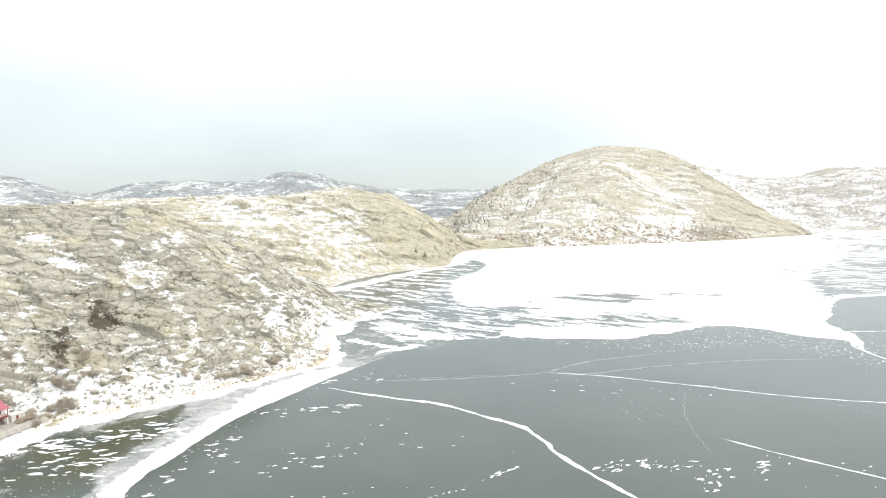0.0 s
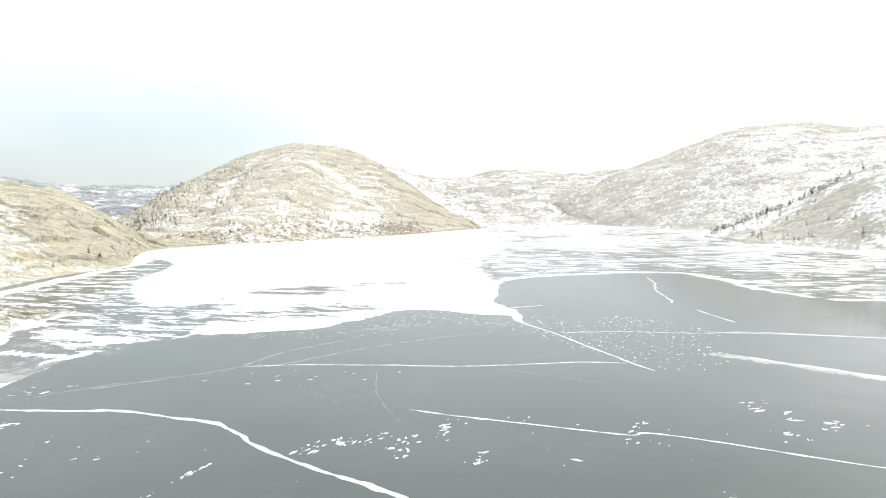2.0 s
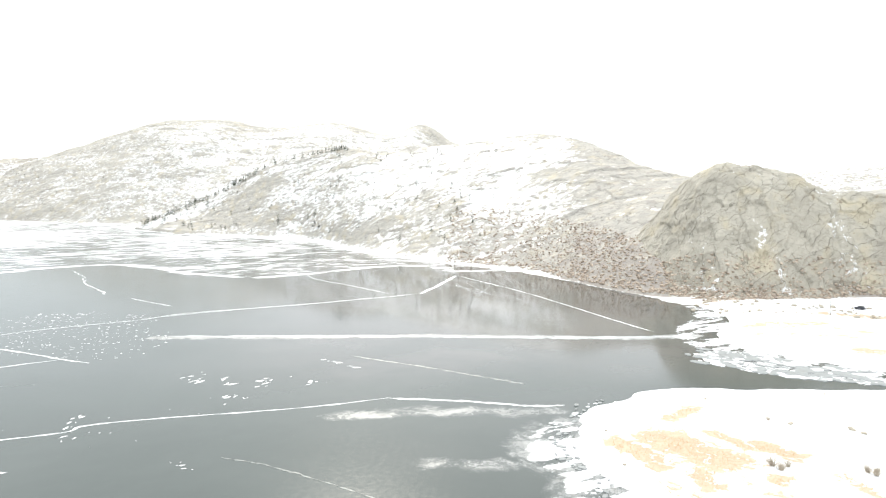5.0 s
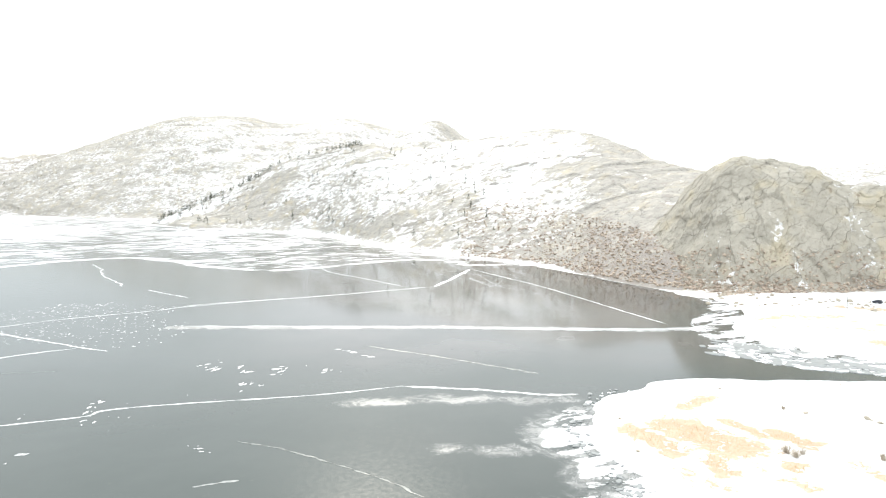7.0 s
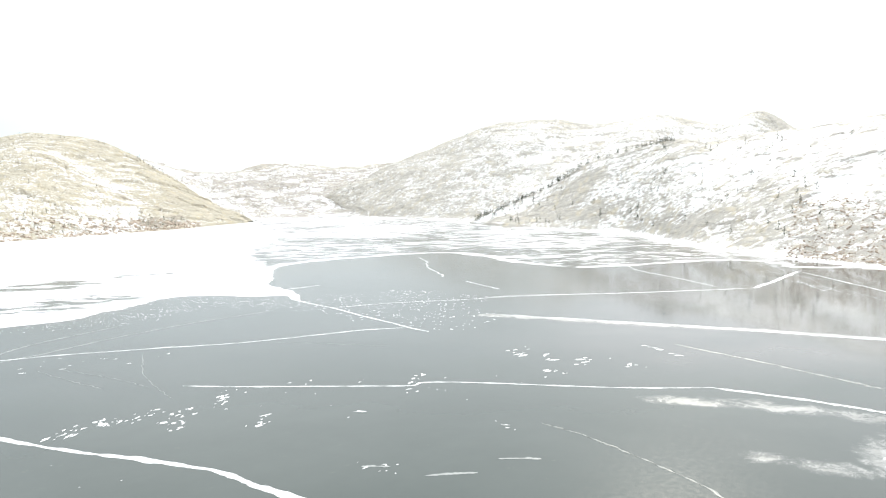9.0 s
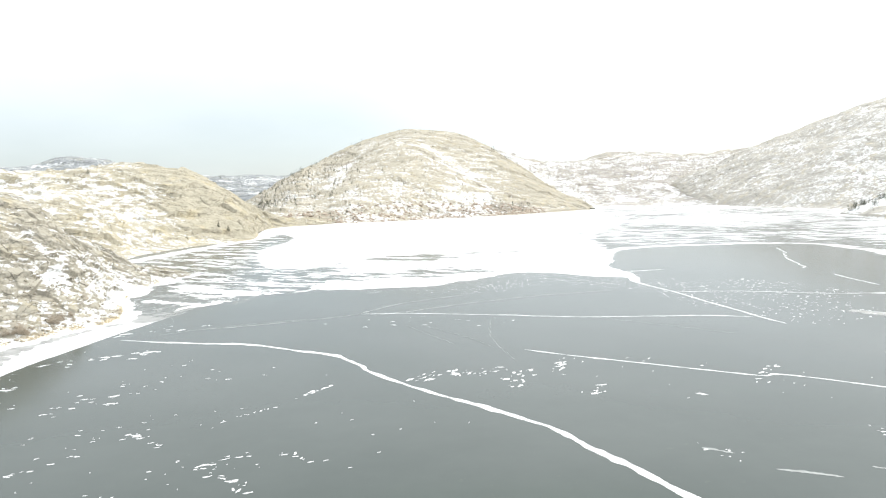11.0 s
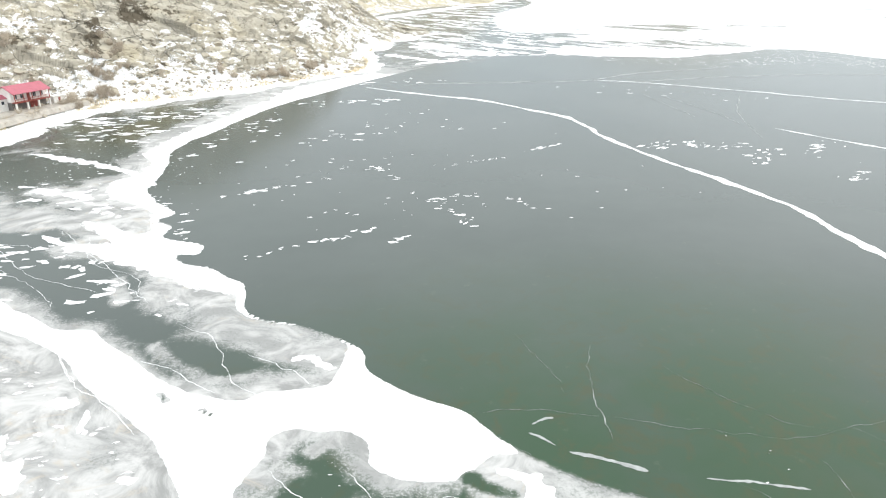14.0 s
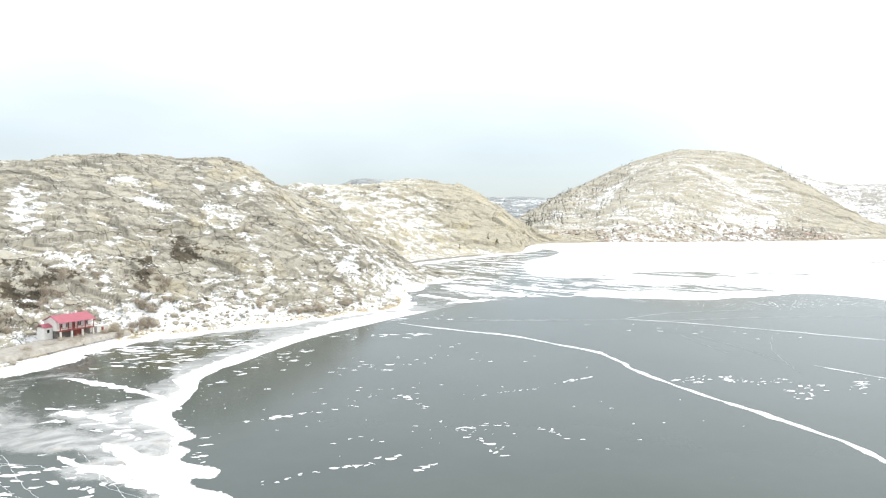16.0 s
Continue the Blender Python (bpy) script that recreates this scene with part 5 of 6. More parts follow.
ribbon("ice_crack", SCAR, [(-25, 254), (-5, 256), (18, 260), (38, 266), (60, 285), (95, 300)], 1.0, MAT_VEIL, seed=5)
ribbon("ice_crack", CRACK, [(184, 274), (210, 266.5), (245, 246), (269, 238), (306, 208), (340, 184), (376, 161.5)], 1.2, seed=6)
ribbon("ice_crack", CRACK, [(376, 161), (409, 165), (470, 174)], 3.4, wander=1.2, seed=7)
ribbon("ice_crack", CRACK, [(205, 362), (191, 328), (184, 308), (183, 273), (180, 247), (178, 225), (176, 198)], 1.3, seed=8)
ribbon("ice_crack", "frosted lead in the ice with a white core", [(221, 209), (241, 161), (259, 119), (273, 78), (289, 40), (304, 11)], 5.0, MAT_PALE, wander=1.0, seed=9)
for k, off in ((90, -1.3), (91, 0.9)):
    ribbon("ice_crack", CRACK, [(232 + off, 180), (243 + off, 158), (260 + off, 118), (274 + off, 77), (290 + off, 39), (304, 11)], 0.7, wander=0.8, seed=k, lift=0.09)
ribbon("ice_crack", CRACK, [(255, 243), (290, 221), (325, 195), (352, 178)], 0.8, seed=92)
ribbon("ice_crack", CRACK, [(470, 172), (440, 141.5), (407, 108), (370, 76), (332, 45), (308, 24)], 1.1, seed=10)
ribbon("ice_crack", CRACK, [(384, 445), (360, 408), (337, 381), (318, 350), (301, 324)], 0.9, wander=2.0, seed=11)
ribbon("ice_crack", CRACK, [(296, 300), (292, 290), (283, 260)], 0.9, seed=12)
ribbon("ice_crack", CRACK, [(440, 280), (414, 256), (392, 217), (369, 178)], 0.9, seed=13)
crackle = np.random.default_rng(77)
for k in range(14):
    t = crackle.random()
    x, y = 395 + 120 * t + crackle.normal(0, 10), 118 + 105 * t + crackle.normal(0, 16)
    a, reach = 0.75 + crackle.normal(0, 0.35), crackle.uniform(22, 60)
    ribbon("ice_crack", "thin white crack in the ice below the scree", [(x - math.cos(a) * reach / 2, y - math.sin(a) * reach / 2), (x, y + crackle.normal(0, 3)), (x + math.cos(a) * reach / 2, y + math.sin(a) * reach / 2)],
           crackle.uniform(0.25, 0.5), MAT_PALE, wander=1.5, seed=400 + k, height=0.03)
ribbon("ice_crack", SCAR, [(123, 100), (123, 88), (120, 72), (117, 60), (113, 50)], 0.7, MAT_HAIR, seed=14, broken=0.2)
ribbon("ice_crack", SCAR, [(220, 121), (215, 90), (207, 54)], 1.0, MAT_HAIR, seed=15)
ribbon("ice_crack", CRACK, [(226, 350), (212, 349), (199, 349)], 1.4, seed=17)
ribbon("ice_crack", CRACK, [(-60, 425), (-30, 395), (10, 372), (34, 350), (20, 333)], 3.0, wander=1.5, seed=18)
ribbon("ice_crack", CRACK, [(-36, 365), (0, 345), (10, 335)], 2.0, wander=1.2, seed=19)
for k, (w, pts) in enumerate(((0.13, [(-37, 75.9), (-32.6, 73.3), (-29.6, 69.5), (-27.7, 65.4), (-23.8, 61.7), (-23, 59.7)]), (0.10, [(-26.7, 69.6), (-22.3, 67.8), (-19.1, 65), (-16.9, 63.4)]), (0.14, [(-38.4, 67.5), (-33.9, 65.9), (-28, 61.7)]),
                              (0.13, [(-18.9, 50.6), (-15.9, 48.1), (-12.9, 45.4), (-9.2, 43.2), (-5.3, 41.4), (-1.5, 40.1)]), (0.11, [(-11.8, 50.4), (-8.8, 47.5), (-6.6, 44.8), (-5.9, 42.3)]), (0.07, [(-8.2, 46.1), (-4.9, 47.9), (-1.7, 48)]),
                              (0.11, [(-1.7, 48), (2.1, 46.7), (6.2, 43.5), (9.5, 40.9), (10.7, 39.8)]), (0.16, [(-13.5, 41.3), (-8, 41.2), (-3, 40.7)]), (0.12, [(-25.3, 45.8), (-23.5, 41.9), (-22.3, 39.1)]), (0.16, [(-55.5, 73.5), (-50, 69.7), (-44.1, 63.4), (-38.5, 59.4), (-33.1, 54.9)]),
                              (0.15, [(-53, 73), (-48, 68), (-44.1, 63.4)]), (0.12, [(-70, 106.8), (-54.5, 92), (-43.7, 81.8)]), (0.10, [(-100, 112), (-82, 104), (-66, 90), (-52, 84)]), (0.10, [(-90, 96), (-76, 100), (-60, 96)]), (0.09, [(-72, 92), (-60, 84), (-56, 80)]),
                              (0.10, [(-64, 104), (-58, 94), (-50, 90), (-46, 84)]), (0.10, [(-78, 100), (-72, 90), (-66, 84)]), (0.08, [(14, 45.6), (20, 43.4), (27, 40.6)]), (0.07, [(-29, 60), (-22, 47), (-20, 36)]))):
    ribbon("ice_crack", "thin white crack in the clear shore ice", pts, w * 0.75, wander=0.6, seed=40 + k, height=0.015)
for k, (w, pts) in enumerate(((0.10, [(12.7, 74.1), (11.7, 66.8), (12, 61.4), (12.2, 58.5), (12.7, 56.7)]), (0.07, [(3.4, 54.8), (7, 52), (11.9, 49.8), (16.6, 48)]), (0.06, [(-1.9, 60.2), (4.9, 61.1), (13.6, 60.1), (21.9, 58.7), (29.5, 58), (36, 59.9), (44.4, 63.1)]),
                              (0.07, [(36.2, 60.4), (38.5, 58.1), (40.5, 55.5)]), (0.08, [(31.1, 54.9), (31.7, 51.3), (31.6, 47.6)]), (0.06, [(22.1, 51.9), (25.2, 48.8)]), (0.07, [(27.4, 46.7), (31, 46.3), (36.6, 47.1)]), (0.05, [(4, 76), (7, 70), (9, 64)]), (0.05, [(20, 70), (28, 62), (34, 59)]))):
    ribbon("ice_crack", "hair crack in the green ice", pts, w, MAT_VEIL if k == 0 else MAT_HAIR, wander=0.6, seed=60 + k, height=0.01, broken=0.25)
for k, (w, pts) in enumerate(((0.9, [(45, 262), (60, 266), (85, 276), (120, 285), (160, 288)]), (0.3, [(120, 232), (140, 205), (150, 190)]), (0.22, [(52, 240), (56, 220), (60, 205)]), (0.2, [(58, 236), (66, 214), (70, 196)]),
                              (0.5, [(20, 262), (-8, 258), (-30, 250)]), (0.2, [(84, 240), (76, 218), (72, 200), (70, 180)]))):
    ribbon("ice_crack", SCAR, pts, w, MAT_VEIL, wander=0.8, seed=200 + k, height=0.02)
ribbon("ice_crack", "white ridge running into the shore ice", [(-104, 153), (-86, 146.2), (-72, 138.5), (-66, 130)], 3.2, wander=1.0, seed=71)
ribbon("ice_crack", "white ridge running into the shore ice", [(-72, 104), (-58, 97), (-44, 90)], 2.0, wander=1.0, seed=72)
for k, (x0, y0, x1, y1, w) in enumerate(((8.3, 54.7, 15, 52.5, 0.6), (20, 51.8, 28.5, 50.9, 0.4), (5, 58.7, 7.2, 59.9, 0.35), (4.7, 57.3, 7.1, 55.5, 0.35), (84, 96, 92, 90, 1.0), (78, 108, 82, 104, 0.9), (100, 92, 106, 86, 0.9))):
    ribbon("frost_lens", "long pale lens of frost under the ice", [(x0, y0), ((x0 + x1) / 2, (y0 + y1) / 2 + 0.2), (x1, y1)], w, MAT_VEIL, wander=0.15, seed=80 + k, height=0.02)


# ---------------------------------------------------------------- flecks of snow on the ice
class Flecks:
    """Small drifts of snow frozen to the ice, in rows and fields, joined into one mesh."""

    def __init__(self, seed):
        self.rng = np.random.default_rng(seed)
        self.verts, self.faces = [], []

    def one(self, x, y, long, wide, turn):
        rng, k, n = self.rng, len(self.verts), 11
        a = np.linspace(0, 2 * np.pi, n, endpoint=False)
        rad = 1 + 0.33 * rng.standard_normal(n).clip(-1.5, 1.5)
        px = np.cos(a) * rad * long * 0.5
        py = np.sin(a) * rad * wide * 0.5 + rng.normal(0, 0.3) * px * px / max(long, 0.1)
        ca, sa = math.cos(turn), math.sin(turn)
        self.verts.append((x, y, 0.075))
        self.verts.extend((x + ca * u - sa * v, y + sa * u + ca * v, 0.02) for u, v in zip(px, py))
        self.faces.extend((k, k + 1 + m, k + 1 + (m + 1) % n) for m in range(n))

    def row(self, x0, y0, x1, y1, count, spread, size, turn=0.25):
        """count flecks strewn along a line; a few large ones, more small ones."""
        rng = self.rng
        for _ in range(count):
            t = rng.random()
            long = size * (0.3 + 1.1 * rng.random() ** 1.6)
            self.one(x0 + (x1 - x0) * t + rng.normal(0, spread * 0.5), y0 + (y1 - y0) * t + rng.normal(0, spread * 0.5), long, long * rng.uniform(0.22, 0.5), rng.normal(turn, 0.35))

    def field(self, outline, count, size, turn=0.0, thin=12.0):
        """Grains over an area, thinner towards its rim."""
        rng = self.rng
        o = np.array(outline, float)
        p = rng.uniform(o.min(0), o.max(0), (count * 3, 2))
        d = polygon_distance(p, outline, 80)
        keep = p[d / thin + 0.6 * vnoise(np.c_[p / 14, 0 * d], 5) > rng.random(len(p)) * 1.3][:count]
        for x, y in keep:
            long = size * rng.uniform(0.3, 1.2)
            self.one(x, y, long, long * rng.uniform(0.35, 0.8), rng.normal(turn, 0.4))

    def finish(self, label):
        return tagged(link_mesh("snow_flecks", self.verts, self.faces, MAT_SNOW, True), label, "snow patch", kind="stuff")


fl = Flecks(5)
# strings of flecks along healed cracks in front of the shelf
fl.row(-50.3, 125.1, -38.4, 133.4, 20, 0.8, 1.7, 0.3)
fl.row(-38, 133.5, -24, 146, 9, 1.0, 0.9)
fl.row(-29.1, 102.1, -20.1, 109.2, 11, 1.1, 1.6, 0.35)
fl.row(-20, 109, -17, 113, 3, 0.6, 1.6, 1.0)
fl.row(-15.4, 104.2, -12.2, 107.5, 6, 0.8, 1.5)
fl.row(-24.2, 148.3, -17, 136.2, 11, 1.2, 1.5, 0.1)
fl.row(-13.9, 130.1, -3.4, 117.8, 13, 1.4, 1.3, -0.2)
fl.row(-4.4, 119.8, -1.6, 113.9, 8, 2.0, 1.4, 0.8)
fl.row(-8.3, 125.9, -1.1, 131, 9, 2.0, 1.5, 0.1)
fl.row(4.1, 129, 9.3, 122.9, 8, 2.2, 1.3, 0.5)
fl.row(-7.5, 149.7, 6.6, 158.8, 14, 0.9, 0.9, 0.5)
fl.row(8, 161, 19.9, 171.8, 15, 0.8, 1.7, 0.65)
fl.row(-36, 97, -31.5, 101.4, 6, 1.0, 1.2, 0.8)
fl.row(-34, 118, 8, 122, 26, 14.0, 0.7)
fl.row(-50, 140, -10, 160, 26, 10.0, 0.8)
fl.row(-58, 165, -20, 185, 22, 12.0, 1.1)
# beyond the broad crack
fl.row(39.3, 169.4, 54.8, 174, 34, 4.2, 1.9, 0.7)
fl.row(56.6, 168.2, 63.3, 173.4, 10, 2.5, 1.5, 0.5)
fl.row(57.7, 153, 70.1, 170.1, 22, 4.5, 1.7, 0.5)
fl.row(75.1, 163.2, 85, 180, 18, 2.4, 1.8, 0.6)
fl.row(75.2, 144.4, 81, 151, 12, 1.6, 2.0, 0.6)
fl.row(98, 137.6, 100.2, 134.4, 5, 0.7, 1.7, -0.5)
fl.row(117.7, 141.2, 132.9, 152.1, 12, 2.0, 1.9, 0.3)
fl.row(116.9, 109.2, 115.1, 101.6, 8, 1.2, 1.0, -0.5)
fl.row(80, 114, 81, 95, 9, 4.0, 0.9)
fl.row(172.3, 155.2, 181.1, 114.2, 30, 8.0, 2.4, -0.2)
fl.row(162.2, 130.4, 162.4, 124.2, 6, 2.0, 2.2, 0.4)
fl.row(212.6, 130.4, 205.7, 111.7, 13, 0.9, 2.4, -1.0)
# under the headland and along the shelf
fl.row(-55.8, 214, -27.6, 222.5, 24, 5.0, 2.6, 0.1)
fl.row(-69.6, 150.4, -58.3, 191, 26, 5.0, 2.2, 0.2)
fl.row(-64, 128, -51.5, 107.5, 16, 2.0, 1.7, 0.2)
fl.row(-51, 107, -40.5, 96.3, 8, 1.6, 1.6, 0.2)
fl.row(-44, 167, -28, 180, 12, 4.0, 1.8)
fl.row(-45, 255, -20, 262, 12, 6.0, 2.6)
fl.row(-112, 178, -76, 206, 95, 9.0, 3.6, 0.1)
fl.row(-104, 166, -82, 178, 40, 6.0, 2.8, 0.1)
fl.row(-84, 102, -56, 90, 30, 7.0, 2.6, 0.1)
fl.row(-56, 90, -40, 78, 14, 4.0, 2.4)
fl.row(-88, 130, -66, 118, 24, 6.0, 3.0)
fl.row(-110, 96, -70, 92, 30, 6.0, 2.6)
fl.row(-52, 66, -32, 46, 34, 5.0, 0.9)
fl.row(-46, 52, -30, 42, 26, 5.0, 0.7)
fl.row(5, 46, 24, 43, 18, 2.0, 0.5)
fl.row(-16, 52, 2, 42, 12, 3.0, 0.4)
fl.row(20, 58, 34, 50, 5, 5.0, 0.3)
# single small ones far apart
fl.row(-30, 200, 10, 190, 18, 16.0, 1.0)
fl.row(100, 160, 150, 120, 22, 22.0, 0.9)
fl.row(10, 150, 60, 120, 8, 16.0, 0.7)
fl.row(30, 250, 110, 235, 22, 14.0, 1.3)
fl.field([(150, 330), (160, 270), (168, 240), (177, 196), (215, 190), (235, 215), (262, 250), (255, 300), (205, 318)], 700, 0.95, -0.8)
fl.field([(40, 338), (80, 322), (118, 342), (150, 360), (178, 330), (182, 300), (150, 310), (110, 300), (60, 310)], 420, 0.8, -0.2)
fl.finish("small white flecks of drifted snow frozen to the ice")


# ---------------------------------------------------------------- floes, stones, shrubs, trees
def floe(rng, size):
    n = 9
    a = np.sort(np.linspace(0, 2 * np.pi, n, endpoint=False) + rng.uniform(-0.2, 0.2, n))
    rad = size * (0.8 + 0.35 * rng.random(n))
    top = [(math.cos(t) * q * 0.92, math.sin(t) * q * 0.58, 0.16) for t, q in zip(a, rad)]
    low = [(math.cos(t) * q, math.sin(t) * q * 0.63, -0.05) for t, q in zip(a, rad)]
    verts = top + low + [(0, 0, 0.18)]
    faces = [(i, (i + 1) % n, 2 * n) for i in range(n)]
    for i in range(n):
        j = (i + 1) % n
        faces += [(n + i, n + j, j), (n + i, j, i)]
    return verts, faces


rng = np.random.default_rng(12)
floe_meshes = []
for k in range(7):
    v_, f_ = floe(rng, 1.0)
    ob = link_mesh("ice_floe", v_, f_, MAT_FLOE if k % 5 else MAT_SNOW, False)
    floe_meshes.append(ob.data)
    bpy.data.objects.remove(ob)
for k in range(230):
    t = rng.random()
    x, y = 272 + (252 - 272) * t + rng.uniform(-13, 12), 4 - 52 * t + rng.normal(0, 3)
    x = max(x, 247 - 0.05 * y)
    f = new("ice_floe", floe_meshes[k % 7])
    s_ = 1.0 + 3.4 * rng.random() ** 1.5
    f.matrix_basis = pose(x, y, 0.03 + 0.02 * rng.random(), rng.normal(0, 1.5), rng.normal(0, 1.5), rng.normal(70, 25)) @ Matrix.Diagonal((s_, s_, 1, 1))
    tagged(f, "flat grey-white ice floe frozen into the inlet", "ice floe", "floes in the inlet")


for k in range(100):
    c = spline([(200, 28), (181, 33), (162, 33), (149, 26), (136, 18), (128, 13)], 40)[int(rng.random() * 39)]
    x, y = c[0] + rng.normal(-0.8, 1.6), c[1] + rng.normal(0.8, 1.6)
    f = new("ice_floe", floe_meshes[k % 7])
    s_ = 0.35 + 1.0 * rng.random() ** 2
    f.matrix_basis = pose(x, y, 0.03 + 0.02 * rng.random(), rng.normal(0, 2), rng.normal(0, 2), rng.uniform(0, 360)) @ Matrix.Diagonal((s_, s_, 1, 1))
    tagged(f, "broken white ice floe along the spit's rim", "ice floe", "floes along the spit")


def stone_points(rng, squash=0.7):
    """A broken, angular stone: a rounded block with random cuts."""
    bm = bmesh.new()
    bmesh.ops.create_icosphere(bm, subdivisions=2, radius=1.0)
    cuts = [(Vector(rng.normal(size=3)).normalized(), rng.uniform(0.45, 0.8)) for _ in range(7)]
    for v in bm.verts:
        for nrm, d in cuts:
            over = v.co.dot(nrm) - d
            if over > 0:
                v.co -= nrm * over
        v.co.z *= squash
    bm.verts.ensure_lookup_table()
    verts = np.array([v.co[:] for v in bm.verts])
    faces = np.array([[v.index for v in f.verts] for f in bm.faces])
    bm.free()
    return verts, faces


def coarse_stone(rng):
    bm = bmesh.new()
    bmesh.ops.create_icosphere(bm, subdivisions=1, radius=1.0)
    verts = np.array([v.co[:] for v in bm.verts]) * rng.uniform(0.6, 1.15, (len(bm.verts), 1))
    faces = np.array([[v.index for v in f.verts] for f in bm.faces])
    bm.free()
    return verts * (1, 0.8, 0.6), faces


def scatter(name, label, category, shapes, places, mat, smooth=False):
    """Many small pieces in one mesh. places: x, y, z, size, turn."""
    vs, fs, base = [], [], 0
    for k, (x, y, z, size, turn) in enumerate(places):
        v, f = shapes[k % len(shapes)]
        c, sn = math.cos(turn), math.sin(turn)
        w = np.stack([v[:, 0] * c - v[:, 1] * sn, v[:, 0] * sn + v[:, 1] * c, v[:, 2]], 1) * size + (x, y, z)
        vs.append(w)
        fs.append(f + base)
        base += len(v)
    ob = link_mesh(name, np.vstack(vs), np.vstack(fs), mat, smooth)
    return tagged(ob, label, category, kind="stuff")


STONES = [stone_points(rng) for _ in range(8)]
SCREE = [coarse_stone(rng) for _ in range(10)]


def scree(name, label, hillname, u0, u1, v0, v1, count, lo, hi, mat):
    places = []
    for _ in range(count):
        v = v0 + (v1 - v0) * rng.random() ** 1.3
        p = on_hill(hillname, rng.uniform(u0, u1), v)
        size = lo + (hi - lo) * rng.random() ** 2.5
        places.append((p.x + rng.normal(0, 0.8), p.y + rng.normal(0, 0.8), p.z + size * 0.1, size, rng.uniform(0, 6.28)))
    return scatter(name, label, "scree", SCREE, places, mat)


scree("scree", "brown broken scree at the foot of the snowy hill", "snowy_slope", 0.55, 0.90, 0.015, 0.30, 5600, 0.4, 1.6, MAT_TALUS)
scree("scree", "grey-brown boulder scree below the outcrop", "granite_outcrop", 0.08, 0.78, 0.05, 0.38, 3200, 0.4, 1.5, MAT_TALUS)
scree("scree", "loose pale stones along the granite hill's foot", "granite_hill", 0.10, 0.70, 0.02, 0.34, 1500, 0.25, 1.1, MAT_STONE)
scree("scree", "loose stones at the foot of the dome", "dome_hill", 0.12, 0.86, 0.005, 0.09, 900, 1.5, 4.5, MAT_TALUS)

boulder_meshes = []
for v_, f_ in STONES:
    ob = link_mesh("boulder", v_, f_, MAT_STONE, False)
    boulder_meshes.append(ob.data)
    bpy.data.objects.remove(ob)


def boulder(x, y, z, size, label, group):
    b = new("boulder", boulder_meshes[int(rng.integers(8))])
    b.matrix_basis = pose(x, y, z, rng.normal(0, 12), rng.normal(0, 12), rng.uniform(0, 360)) @ Matrix.Diagonal((size, size * rng.uniform(0.7, 1), size * rng.uniform(0.7, 1), 1))
    return tagged(b, label, "boulder", group)


for k in range(60):
    p = on_hill("granite_hill", rng.uniform(0.10, 0.66), rng.uniform(0.03, 0.24))
    boulder(p.x, p.y, p.z + 0.2, rng.uniform(0.6, 1.9), "weathered grey granite boulder in shore snow", "boulders on the left shore")
for k in range(60):
    x, y = rng.uniform(368, 404), rng.uniform(-90, 14)
    boulder(x, y, max(on_land("shore_flat", x, y), 0.3) + 0.15, rng.uniform(0.6, 1.8), "grey boulder lying in snow below the outcrop", "boulders below the outcrop")
for x, y, size in ((189, -18, 1.0), (190, -31.5, 1.3), (188, -33.5, 0.8), (195, -48, 0.9), (176, -40, 0.6), (205, 2, 0.5), (158, -36, 0.7), (171, 24, 0.5), (150, 17, 0.5), (228, -30, 0.5)):
    boulder(x, y, on_land("snow_spit", x, y) + 0.15, size, "dark boulder on the snowy spit", "boulders on the spit")


def shrub_mesh(name, stems, height, wide, thick, mat):
    """Bare branching twigs: thin three-sided spikes."""
    vs, fs = [], []
    for _ in range(stems):
        a, lean = rng.uniform(0, 6.28), rng.uniform(0.1, 1.0)
        foot = np.array([math.cos(a), math.sin(a), 0]) * wide * 0.25 * rng.random()
        tip = np.array([math.cos(a) * wide * lean, math.sin(a) * wide * lean, height * rng.uniform(0.5, 1.0) * (1.15 - 0.4 * lean)])
        for start, end, th in ((foot, tip, thick), (foot * 0.4 + tip * 0.6, tip + rng.normal(0, 0.22, 3) * (wide, wide, height), thick * 0.7), (foot * 0.6 + tip * 0.4, tip * 0.8 + rng.normal(0, 0.25, 3) * (wide, wide, height), thick * 0.7)):
            k = len(vs)
            for m in range(3):
                vs.append(start + th * np.array([math.cos(m * 2.09), math.sin(m * 2.09), 0]))
            vs.append(end)
            fs += [(k, k + 1, k + 3), (k + 1, k + 2, k + 3), (k + 2, k, k + 3)]
    ob = link_mesh(name, vs, fs, mat, False)
    me = ob.data
    bpy.data.objects.remove(ob)
    return me


SHRUBS = [shrub_mesh("shrub", 55, 1.9, 1.5, 0.05, MAT_TWIG) for _ in range(4)]


def shrub(x, y, z, size, label="leafless grey-brown shrub in the snow", group="bare shrubs on the shore"):
    s_ = new("shrub", SHRUBS[int(rng.integers(4))])
    s_.matrix_basis = pose(x, y, z, 0, 0, rng.uniform(0, 360)) @ Matrix.Diagonal((size, size, size * rng.uniform(0.8, 1.1), 1))
    return tagged(s_, label, "shrub", group)


